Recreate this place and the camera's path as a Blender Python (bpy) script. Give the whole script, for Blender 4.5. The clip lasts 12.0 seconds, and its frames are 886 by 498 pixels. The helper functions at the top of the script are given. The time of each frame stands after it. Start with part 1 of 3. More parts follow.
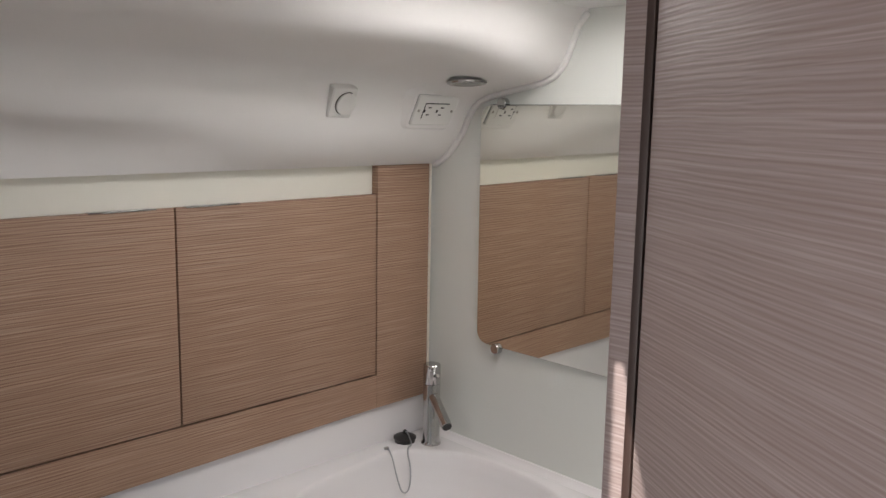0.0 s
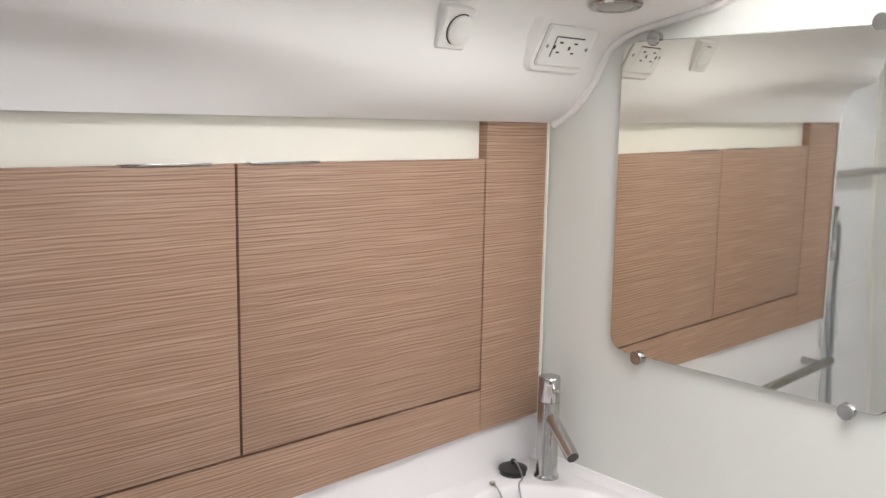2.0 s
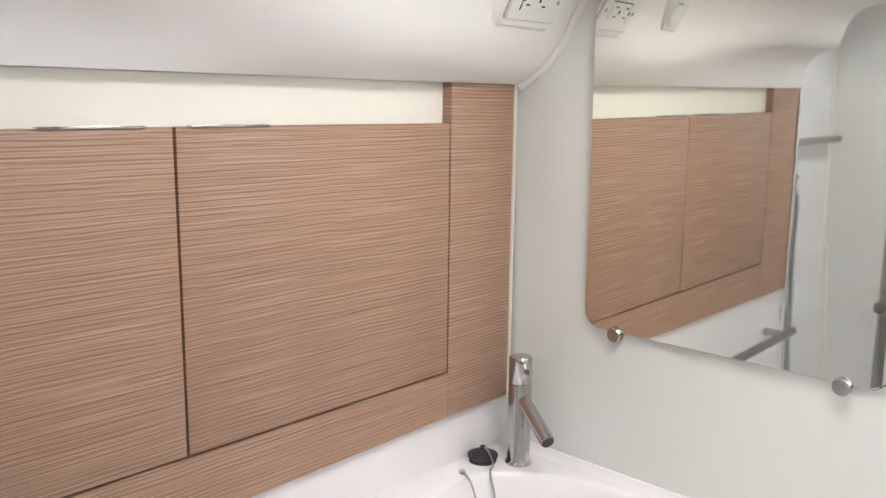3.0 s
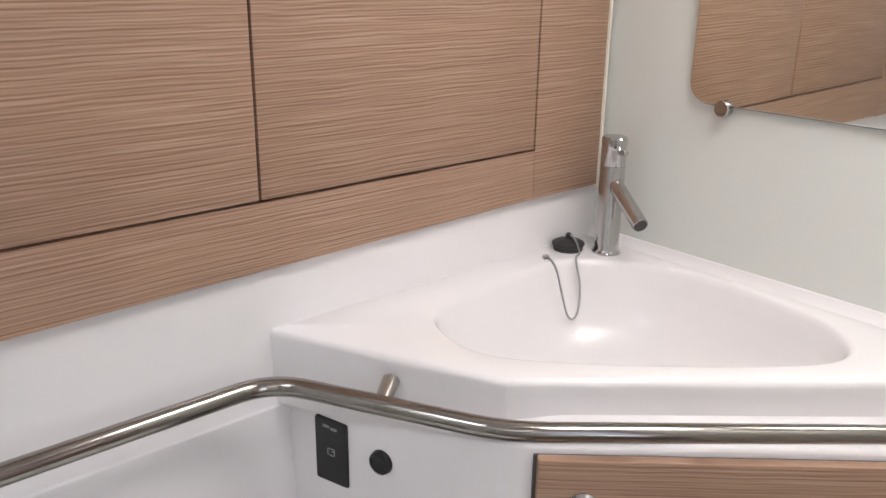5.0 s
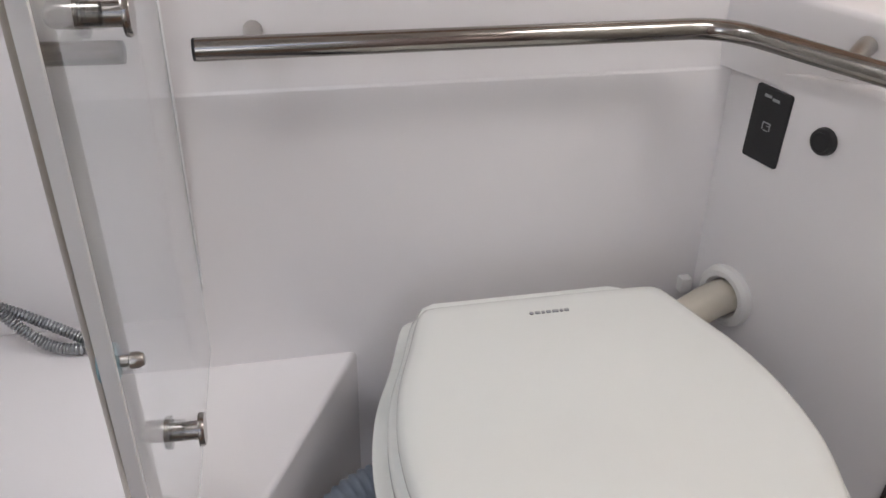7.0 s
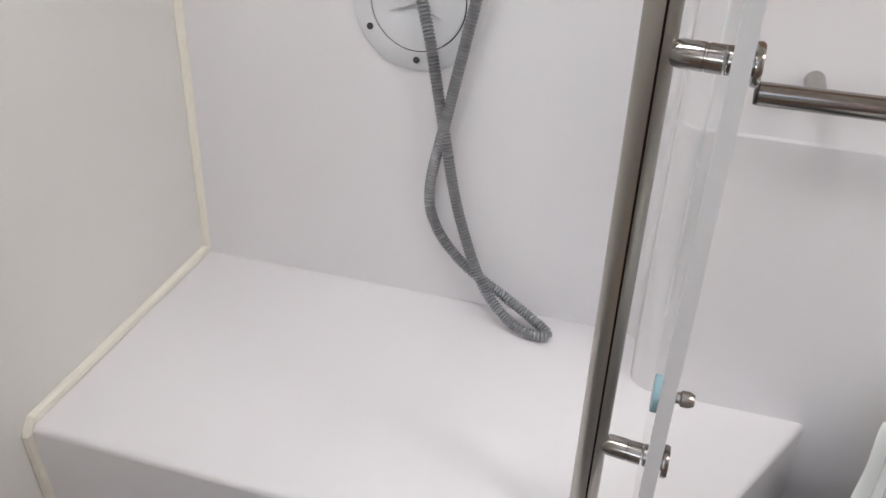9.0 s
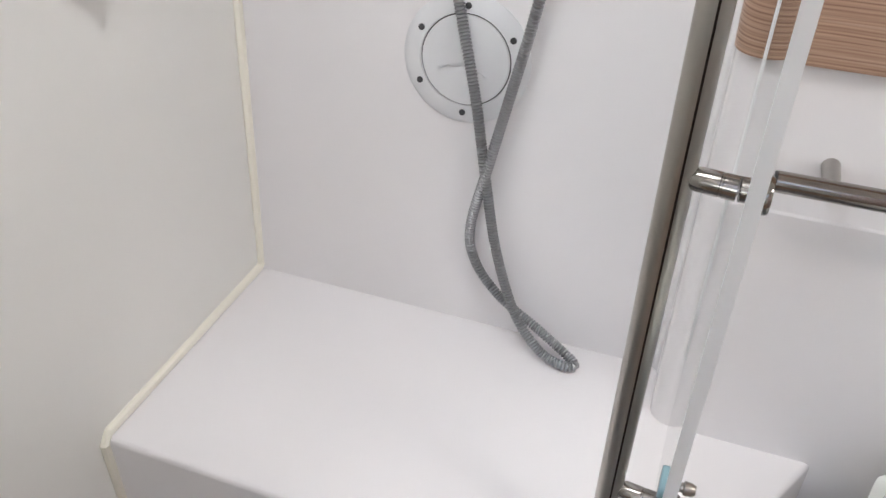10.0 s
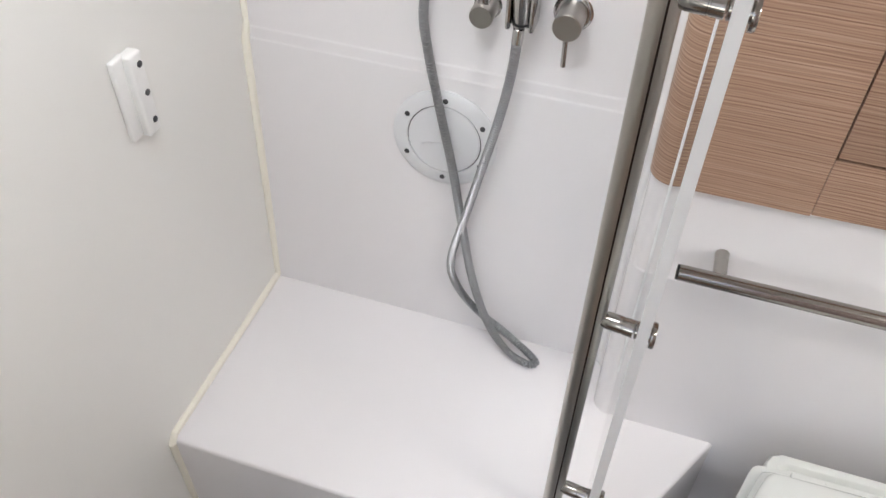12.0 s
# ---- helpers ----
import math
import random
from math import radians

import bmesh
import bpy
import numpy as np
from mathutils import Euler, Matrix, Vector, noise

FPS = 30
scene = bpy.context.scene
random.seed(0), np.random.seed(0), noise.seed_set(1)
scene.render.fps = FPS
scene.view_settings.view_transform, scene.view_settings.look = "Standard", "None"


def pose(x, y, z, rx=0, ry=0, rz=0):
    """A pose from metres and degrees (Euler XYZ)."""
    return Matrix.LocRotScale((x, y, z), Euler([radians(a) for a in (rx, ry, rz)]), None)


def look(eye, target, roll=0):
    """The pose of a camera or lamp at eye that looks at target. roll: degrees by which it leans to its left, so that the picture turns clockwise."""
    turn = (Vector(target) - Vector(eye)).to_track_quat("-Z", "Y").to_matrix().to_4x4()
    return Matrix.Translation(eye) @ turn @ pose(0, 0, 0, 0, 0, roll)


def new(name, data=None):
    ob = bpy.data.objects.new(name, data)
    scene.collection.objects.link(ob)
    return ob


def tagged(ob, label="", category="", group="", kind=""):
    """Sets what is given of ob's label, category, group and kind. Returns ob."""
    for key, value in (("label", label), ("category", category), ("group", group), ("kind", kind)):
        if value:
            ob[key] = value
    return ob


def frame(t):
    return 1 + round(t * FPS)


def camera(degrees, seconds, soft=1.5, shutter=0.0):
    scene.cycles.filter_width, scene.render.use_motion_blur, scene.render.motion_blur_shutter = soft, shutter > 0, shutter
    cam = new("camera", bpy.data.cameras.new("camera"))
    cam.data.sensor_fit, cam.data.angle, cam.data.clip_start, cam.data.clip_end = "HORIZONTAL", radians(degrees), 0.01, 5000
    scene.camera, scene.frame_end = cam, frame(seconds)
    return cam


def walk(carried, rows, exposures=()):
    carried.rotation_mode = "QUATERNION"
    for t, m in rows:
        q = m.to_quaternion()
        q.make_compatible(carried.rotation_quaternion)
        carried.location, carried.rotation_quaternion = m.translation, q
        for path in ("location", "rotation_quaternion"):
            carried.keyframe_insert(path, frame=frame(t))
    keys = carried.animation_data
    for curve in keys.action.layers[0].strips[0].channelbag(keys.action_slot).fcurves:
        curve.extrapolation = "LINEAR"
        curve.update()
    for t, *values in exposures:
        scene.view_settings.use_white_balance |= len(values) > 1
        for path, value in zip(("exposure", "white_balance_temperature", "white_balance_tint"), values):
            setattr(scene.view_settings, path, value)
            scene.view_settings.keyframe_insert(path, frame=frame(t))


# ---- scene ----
cam = camera(56.4, 12.0)
PATH = [
    (0, (-0.792, -1.566, 1.736), (0.603, -0.168, 1.422), 1.0),
    (0.5, (-0.776, -1.438, 1.714), (0.536, 0.039, 1.405), 1.2),
    (1, (-0.695, -1.342, 1.693), (0.558, 0.187, 1.391), 1.1),
    (1.5, (-0.656, -1.226, 1.637), (0.622, 0.284, 1.34), 1.0),
    (2, (-0.615, -1.134, 1.608), (0.723, 0.322, 1.312), 1.0),
    (2.5, (-0.578, -1.074, 1.589), (0.825, 0.318, 1.283), 0.8),
    (2.7, (-0.565, -1.052, 1.587), (0.855, 0.32, 1.267), 0.7),
    (4.5, (-0.538, -0.927, 1.457), (0.824, 0.419, 0.879), 0.8),
    (5, (-0.519, -0.97, 1.389), (0.723, 0.454, 0.733), 0.8),
    (5.5, (-0.527, -0.987, 1.301), (0.621, 0.473, 0.56), 1.1),
    (6, (-0.505, -0.998, 1.242), (0.363, 0.564, 0.342), 0.8),
    (6.5, (-0.503, -1.007, 1.208), (0.032, 0.624, 0.183), 0.4),
    (7, (-0.605, -0.997, 1.158), (-0.231, 0.648, 0.085), 1.8),
    (7.5, (-0.664, -0.993, 1.133), (-0.555, 0.690, 0.057), 1.4),
    (7.7, (-0.684, -0.996, 1.127), (-0.691, 0.695, 0.060), 1.3),
    (9.3, (-0.777, -0.992, 1.222), (-1.295, 0.598, 0.123), 1.5),
    (9.5, (-0.778, -1.0, 1.251), (-1.31, 0.572, 0.137), 1.7),
    (10, (-0.78, -1.01, 1.353), (-1.311, 0.523, 0.184), 1.6),
    (10.5, (-0.762, -1.035, 1.481), (-1.272, 0.459, 0.253), 1.6),
    (11, (-0.769, -1.057, 1.616), (-1.244, 0.399, 0.329), 1.6),
    (11.5, (-0.778, -1.051, 1.719), (-1.224, 0.349, 0.363), 1.3),
    (12, (-0.774, -1.044, 1.821), (-1.194, 0.289, 0.391), 1.3),
]
walk(cam, [(t, look(eye, target, roll)) for t, eye, target, roll in PATH],
     [(0.0, 0.70, 6500, 10), (0.7, 0.97, 6450, 9.5), (1.5, 1.36, 6350, 9.5), (2.5, 1.66, 6350, 9.5), (4.5, 1.60, 6450, 11), (5.5, 1.42, 6500, 11),
      (6.5, 1.24, 6550, 12.5), (7.5, 1.37, 6550, 12), (9.5, 1.68, 6480, 9.5), (12.0, 1.76, 6480, 9)])

# ---- light ----
world = bpy.data.worlds.new("sky")
scene.world = world
world.use_nodes = True
_wn = world.node_tree.nodes
_sky = _wn.new("ShaderNodeTexSky")
_sky.sky_type, _sky.sun_disc = "NISHITA", False
_sky.sun_elevation, _sky.sun_rotation = radians(44.6), radians(260)
world.node_tree.links.new(_sky.outputs[0], _wn["Background"].inputs[0])
_wn["Background"].inputs[1].default_value = 0.12

sun = new("sun", bpy.data.lights.new("sun", "SUN"))
sun.data.energy, sun.data.angle, sun.data.color = 5.0, radians(0.5), (1.0, 0.95, 0.88)
sun.matrix_world = look((-0.728, -1.198, 2.12), (-0.028, -1.078, 1.42))


def area(name, m, sx, sy, watts, colour):
    lamp = bpy.data.lights.new(name, "AREA")
    lamp.shape, lamp.size, lamp.size_y, lamp.energy, lamp.color = "RECTANGLE", sx, sy, watts, colour
    ob = new(name, lamp)
    ob.matrix_world = m
    return ob


# daylight through the deck hatch; the other four are unseen lamps added as fill
area("hatch_daylight", look((0.30, -0.71, 2.045), (0.30, -0.705, 0)), 0.44, 0.30, 3.0, (1.0, 0.962, 0.942))
# added fill that brightens the shower side from above
area("shower_fill", look((-1.12, -0.50, 2.045), (-1.12, -0.495, 0)), 0.40, 0.40, 2.4, (0.955, 0.975, 1.015))
# added overhead fill outside the doorway, over an unseen opening
area("saloon_fill", look((-0.6, -2.2, 2.06), (-0.6, -2.19, 0)), 0.9, 1.1, 0.9, (1.0, 0.97, 0.955))
# added side fill, set to brighten the open door leaf
area("leaf_fill", look((-1.645, -1.205, 1.58), (-0.5, -1.205, 1.50)), 0.20, 0.60, 5.4, (1.0, 0.955, 0.945))
# added level fill from behind the camera for cabinet and soffit
area("doorway_fill", look((-1.15, -3.59, 1.50), (-0.9, 0.0, 1.45)), 0.88, 0.86, 2.4, (1.0, 0.95, 0.925))

# ---- materials ----


def material(name, colour, rough=0.5, metal=0.0, coat=0.0, **more):
    mat = bpy.data.materials.new(name)
    mat.use_nodes = True
    b = mat.node_tree.nodes["Principled BSDF"]
    b.inputs["Base Color"].default_value = (*colour, 1)
    b.inputs["Roughness"].default_value = rough
    b.inputs["Metallic"].default_value = metal
    b.inputs["Coat Weight"].default_value = coat
    b.inputs["Coat Roughness"].default_value = 0.06
    for key, value in more.items():
        b.inputs[key.replace("_", " ")].default_value = value
    return mat


def textured(mat, fine, coarse, amount, bump, rough=0.0, stretch=(1, 1, 1)):
    """Two scales of noise: a coarse one that varies the colour, a fine one that gives relief."""
    nt = mat.node_tree
    b = nt.nodes["Principled BSDF"]
    tc = nt.nodes.new("ShaderNodeTexCoord")
    mp = nt.nodes.new("ShaderNodeMapping")
    mp.inputs["Scale"].default_value = stretch
    nt.links.new(tc.outputs["Object"], mp.inputs[0])
    n1, n2 = nt.nodes.new("ShaderNodeTexNoise"), nt.nodes.new("ShaderNodeTexNoise")
    for n, s in ((n1, coarse), (n2, fine)):
        n.inputs["Scale"].default_value, n.inputs["Detail"].default_value = s, 4
        nt.links.new(mp.outputs[0], n.inputs["Vector"])
    c = b.inputs["Base Color"].default_value[:]
    mix = nt.nodes.new("ShaderNodeMix")
    mix.data_type = "RGBA"
    mix.inputs["A"].default_value = [v * (1 - amount) for v in c[:3]] + [1]
    mix.inputs["B"].default_value = [min(1, v * (1 + amount)) for v in c[:3]] + [1]
    add = nt.nodes.new("ShaderNodeMath")
    add.operation = "MULTIPLY_ADD"
    add.inputs[1].default_value, add.inputs[2].default_value = 0.35, 0.0
    nt.links.new(n2.outputs[0], add.inputs[0])
    add2 = nt.nodes.new("ShaderNodeMath")
    add2.operation = "MULTIPLY_ADD"
    add2.inputs[1].default_value = 0.65
    nt.links.new(n1.outputs[0], add2.inputs[0])
    nt.links.new(add.outputs[0], add2.inputs[2])
    nt.links.new(add2.outputs[0], mix.inputs["Factor"])
    nt.links.new(mix.outputs["Result"], b.inputs["Base Color"])
    if bump:
        bp = nt.nodes.new("ShaderNodeBump")
        bp.inputs["Strength"].default_value, bp.inputs["Distance"].default_value = bump, 0.002
        nt.links.new(n2.outputs[0], bp.inputs["Height"])
        nt.links.new(bp.outputs[0], b.inputs["Normal"])
    if rough:
        r = nt.nodes.new("ShaderNodeMapRange")
        base = b.inputs["Roughness"].default_value
        r.inputs["To Min"].default_value, r.inputs["To Max"].default_value = base - rough, base + rough
        nt.links.new(n1.outputs[0], r.inputs["Value"])
        nt.links.new(r.outputs[0], b.inputs["Roughness"])
    return mat


def veneer(name, dark, light, pale):
    """Brushed oak veneer with its grain along x: broad bands, fine streaks, limed pores and relief."""
    mat = material(name, light, 0.48)
    nt = mat.node_tree
    b = nt.nodes["Principled BSDF"]
    tc = nt.nodes.new("ShaderNodeTexCoord")

    def layer(scale, stretch, detail, distort=0.0):
        mp = nt.nodes.new("ShaderNodeMapping")
        mp.inputs["Scale"].default_value = stretch
        nt.links.new(tc.outputs["Object"], mp.inputs[0])
        n = nt.nodes.new("ShaderNodeTexNoise")
        n.inputs["Scale"].default_value, n.inputs["Detail"].default_value = scale, detail
        n.inputs["Distortion"].default_value = distort
        nt.links.new(mp.outputs[0], n.inputs["Vector"])
        return n.outputs[0]

    def ramp(value, lo, hi, a, z):
        r = nt.nodes.new("ShaderNodeMapRange")
        for key, v in (("From Min", lo), ("From Max", hi), ("To Min", a), ("To Max", z)):
            r.inputs[key].default_value = v
        nt.links.new(value, r.inputs["Value"])
        return r.outputs[0]

    def blend(fac, a, z):
        m = nt.nodes.new("ShaderNodeMix")
        m.data_type = "RGBA"
        nt.links.new(fac, m.inputs["Factor"])
        for key, v in (("A", a), ("B", z)):
            if isinstance(v, tuple):
                m.inputs[key].default_value = (*v, 1)
            else:
                nt.links.new(v, m.inputs[key])
        return m.outputs["Result"]

    def ripple(scale, detail_scale, distortion):
        """Nearly even grain lines across z that wander slowly along the board."""
        wave = nt.nodes.new("ShaderNodeTexWave")
        wave.wave_type, wave.bands_direction, wave.wave_profile = "BANDS", "Z", "SIN"
        for key, v in (("Scale", scale), ("Distortion", distortion), ("Detail", 2.0), ("Detail Scale", detail_scale)):
            wave.inputs[key].default_value = v
        nt.links.new(tc.outputs["Object"], wave.inputs["Vector"])
        return wave.outputs["Fac"]

    def mad(value, factor, plus):
        m = nt.nodes.new("ShaderNodeMath")
        m.operation = "MULTIPLY_ADD"
        for k, v in enumerate((value, factor, plus)):
            if isinstance(v, float):
                m.inputs[k].default_value = v
            else:
                nt.links.new(v, m.inputs[k])
        return m.outputs[0]

    strength = ramp(layer(6, (1.0, 1.0, 14.0), 3), 0.35, 0.65, 0.06, 0.52)
    first = mad(mad(ripple(47.0, 0.14, 5.0), 1.0, -0.5), strength, 0.5)
    second = mad(mad(ripple(79.0, 0.11, 5.5), 1.0, -0.5), 0.26, first)
    streak = mad(mad(layer(30, (0.16, 0.16, 13.0), 3), 1.0, -0.5), 0.75, second)
    band = layer(5, (0.2, 0.2, 4.0), 4, 0.6)
    fleck = layer(60, (0.07, 0.07, 6.0), 1)
    col = blend(ramp(streak, 0.18, 0.82, 0, 1), dark, light)
    col = blend(ramp(fleck, 0.55, 0.66, 0, 0.35), col, pale)
    shade = tuple(0.82 * v for v in dark)
    col = blend(ramp(band, 0.52, 0.75, 0, 0.12), col, shade)
    nt.links.new(col, b.inputs["Base Color"])
    bp = nt.nodes.new("ShaderNodeBump")
    bp.inputs["Strength"].default_value, bp.inputs["Distance"].default_value = 0.22, 0.0015
    nt.links.new(streak, bp.inputs["Height"])
    nt.links.new(bp.outputs[0], b.inputs["Normal"])
    nt.links.new(ramp(streak, 0.2, 0.8, 0.56, 0.44), b.inputs["Roughness"])
    return mat


GELCOAT = textured(material("white gelcoat", (0.81, 0.785, 0.79), 0.25, coat=0.2), 220, 2.2, 0.015, 0.02, 0.05)
DECKHEAD = textured(material("deckhead moulding", (0.86, 0.84, 0.832), 0.42), 260, 2.5, 0.02, 0.06, 0.05)
LAMINATE = textured(material("pale bulkhead laminate", (0.69, 0.70, 0.668), 0.38), 320, 1.6, 0.02, 0.04, 0.05)
LAMINATE_WEST = textured(material("pale beige laminate", (0.80, 0.785, 0.75), 0.38), 320, 1.6, 0.02, 0.04, 0.05)
OAK = veneer("oak veneer", (0.225, 0.124, 0.080), (0.455, 0.293, 0.203), (0.57, 0.42, 0.32))
OAK_DOOR = veneer("limed oak veneer", (0.225, 0.168, 0.158), (0.30, 0.238, 0.228), (0.42, 0.355, 0.345))
OAK_EDGE = textured(material("dark edge band", (0.035, 0.018, 0.014), 0.5), 120, 8, 0.2, 0.1)
SEALANT = textured(material("cream sealant", (0.84, 0.80, 0.70), 0.5), 150, 6, 0.05, 0.15)
STEEL = textured(material("polished steel tube", (0.32, 0.30, 0.278), 0.15, 1.0), 300, 20, 0.05, 0.03, 0.04, (1, 1, 1))
SATIN = textured(material("satin steel", (0.42, 0.40, 0.37), 0.30, 1.0), 240, 14, 0.06, 0.05, 0.05)
CHROME = material("chrome", (0.52, 0.51, 0.505), 0.08, 1.0)
HOSE_METAL = textured(material("hose metal", (0.40, 0.405, 0.415), 0.34, 1.0), 300, 30, 0.1, 0.05)
BLACK = textured(material("black plastic", (0.012, 0.012, 0.013), 0.38), 200, 10, 0.2, 0.06)
RUBBER = textured(material("dark rubber", (0.03, 0.028, 0.028), 0.55), 200, 10, 0.2, 0.1)
GREY_MARK = material("grey print and edge shade", (0.32, 0.33, 0.34), 0.5)
CERAMIC = textured(material("toilet plastic", (0.74, 0.755, 0.725), 0.24, coat=0.2), 160, 3, 0.015, 0.015, 0.05)
PLASTIC = textured(material("white plastic", (0.80, 0.79, 0.77), 0.33), 200, 5, 0.02, 0.03)
HATCH_PLASTIC = textured(material("pale grey plastic", (0.70, 0.70, 0.71), 0.35), 220, 5, 0.03, 0.05)
PIPE = textured(material("beige pvc pipe", (0.56, 0.52, 0.44), 0.4), 120, 6, 0.06, 0.05)
HOSE_BLUE = textured(material("blue-grey sanitation hose", (0.15, 0.18, 0.225), 0.35), 120, 8, 0.15, 0.1)
TEAL = textured(material("pale teal bumper", (0.24, 0.37, 0.41), 0.2), 120, 8, 0.1, 0.03)
MIRROR = material("mirror silver", (0.89, 0.88, 0.82), 0.025, 1.0)
FLOORING = textured(material("teak-look floor", (0.20, 0.12, 0.07), 0.45), 40, 5, 0.25, 0.2, 0.05, (0.2, 1, 1))
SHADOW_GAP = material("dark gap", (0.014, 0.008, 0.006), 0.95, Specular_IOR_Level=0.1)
GASKET = textured(material("grey-brown gasket", (0.085, 0.066, 0.066), 0.6), 160, 8, 0.15, 0.1)
SCREW = material("screw steel", (0.10, 0.10, 0.105), 0.4, 0.8)
GLASS = material("clear glass", (0.91, 0.94, 0.95), 0.01, Transmission_Weight=1.0, IOR=1.48)
NONSKID = textured(material("grey non-skid", (0.16, 0.16, 0.165), 0.6), 90, 6, 0.1, 0.4)
# milky white for the front edge seal and the painted far-edge glint
SEAL_GLINT = material("milky seal", (0.95, 0.955, 0.96), 0.3, Transmission_Weight=0.35, IOR=1.4)
NICHE = textured(material("cream laminate", (0.85, 0.83, 0.75), 0.45), 200, 3, 0.02, 0.04)
LENS = material("lamp lens", (0.40, 0.40, 0.39), 0.35)

# ---- mesh helpers ----


def finish(name, bm, mat, smooth=True, angle=35):
    bmesh.ops.recalc_face_normals(bm, faces=bm.faces)
    me = bpy.data.meshes.new(name)
    if smooth:
        for f in bm.faces:
            f.smooth = True
        for e in bm.edges:
            if len(e.link_faces) == 2 and e.calc_face_angle() > radians(angle):
                e.smooth = False
    bm.to_mesh(me)
    bm.free()
    me.materials.append(mat)
    return me


def thing(name, bm, mat, label, category, group="", kind="", smooth=True, angle=35):
    return tagged(new(name, finish(name, bm, mat, smooth, angle)), label, category, group, kind)


def base(name, at, label, category, group=""):
    ob = new(name)
    ob.location = at
    ob.empty_display_size = 0.05
    bpy.context.view_layer.update()
    return tagged(ob, label, category, group)


def part(name, bm, mat, parent, label="", smooth=True, angle=35):
    """Links bm, in world coordinates, as one mesh object under parent."""
    ob = new(name, finish(name, bm, mat, smooth, angle))
    ob.parent = parent
    ob.matrix_parent_inverse = parent_world(parent).inverted()
    return tagged(ob, label)


def parent_world(ob):
    m = ob.matrix_basis.copy()
    if ob.parent:
        m = parent_world(ob.parent) @ ob.matrix_parent_inverse @ m
    return m


def box(x0, x1, y0, y1, z0, z1, r=0.0, bm=None, seg=2):
    own = bmesh.new()
    vs = [own.verts.new((x, y, z)) for x in (x0, x1) for y in (y0, y1) for z in (z0, z1)]
    for f in ((0, 1, 3, 2), (4, 6, 7, 5), (0, 4, 5, 1), (2, 3, 7, 6), (0, 2, 6, 4), (1, 5, 7, 3)):
        own.faces.new([vs[i] for i in f])
    if r:
        bmesh.ops.bevel(own, geom=own.edges[:], offset=r, segments=seg, profile=0.5, affect="EDGES", clamp_overlap=True)
    return own if bm is None else merge(bm, own)


def merge(bm, own, m=None):
    if m is not None:
        own.transform(m)
    me = bpy.data.meshes.new("tmp")
    own.to_mesh(me)
    own.free()
    bm.from_mesh(me)
    bpy.data.meshes.remove(me)
    return bm


def loft(loops, close=True, cap0=True, cap1=True, bm=None):
    """Skins loops of equally many points."""
    bm = bm or bmesh.new()
    rows = [[bm.verts.new(p) for p in loop] for loop in loops]
    n = len(rows[0])
    for a, b in zip(rows, rows[1:]):
        for i in range(n if close else n - 1):
            j = (i + 1) % n
            bm.faces.new((a[i], a[j], b[j], b[i]))
    if cap0:
        bm.faces.new(rows[0][::-1])
    if cap1:
        bm.faces.new(rows[-1])
    return bm


def prism(pts, z0, z1, r=0.0, seg=2, bm=None, only_top=False):
    own = loft([[(x, y, z0) for x, y in pts], [(x, y, z1) for x, y in pts]])
    if r:
        es = [e for e in own.edges if not only_top or all(v.co.z > z1 - 1e-5 for v in e.verts)]
        bmesh.ops.bevel(own, geom=es, offset=r, segments=seg, profile=0.5, affect="EDGES", clamp_overlap=True)
    return own if bm is None else merge(bm, own)


def lathe(profile, n=24, m=None, bm=None, cap0=True, cap1=True):
    """Turns (radius, z) round z."""
    own = loft([[(r * math.cos(2 * math.pi * i / n), r * math.sin(2 * math.pi * i / n), z) for i in range(n)] for r, z in profile], True, cap0, cap1)
    if m is not None:
        own.transform(m)
    return own if bm is None else merge(bm, own)


def axis(p, d):
    """The pose at p whose z points along d."""
    return Matrix.Translation(p) @ Vector(d).to_track_quat("Z", "Y").to_matrix().to_4x4()


def rod(p, q, r, n=16, bevel=0.0, bm=None):
    L = (Vector(q) - Vector(p)).length
    prof = [(r, 0), (r, L)] if not bevel else [(r - bevel, 0), (r, bevel), (r, L - bevel), (r - bevel, L)]
    return lathe(prof, n, axis(p, Vector(q) - Vector(p)), bm)


def rounded(pts, r, n=8):
    """A polyline whose inner corners are rounded by arcs."""
    pts = [Vector(p) for p in pts]
    out = [pts[0]]
    for a, b, c in zip(pts, pts[1:], pts[2:]):
        u, w = (a - b).normalized(), (c - b).normalized()
        d = min(r, 0.45 * (a - b).length, 0.45 * (c - b).length)
        for i in range(n + 1):
            s = i / n
            out.append((b + u * d) * (1 - s) ** 2 + b * 2 * s * (1 - s) + (b + w * d) * s ** 2)
    return out + [pts[-1]]


def spline(pts, step):
    """A smooth line through the points, resampled by arc length."""
    P = [Vector(p) for p in pts]
    P = [2 * P[0] - P[1]] + P + [2 * P[-1] - P[-2]]
    dense = []
    for a, b, c, d in zip(P, P[1:], P[2:], P[3:]):
        for i in range(40):
            t = i / 40
            dense.append(0.5 * ((2 * b) + (c - a) * t + (2 * a - 5 * b + 4 * c - d) * t * t + (3 * b - a - 3 * c + d) * t ** 3))
    dense.append(P[-2])
    out, need = [dense[0]], step
    for a, b in zip(dense, dense[1:]):
        L = (b - a).length
        while L >= need and L > 0:
            a = a + (b - a) * (need / L)
            out.append(a)
            L, need = (b - a).length, step
        need -= L
    return out


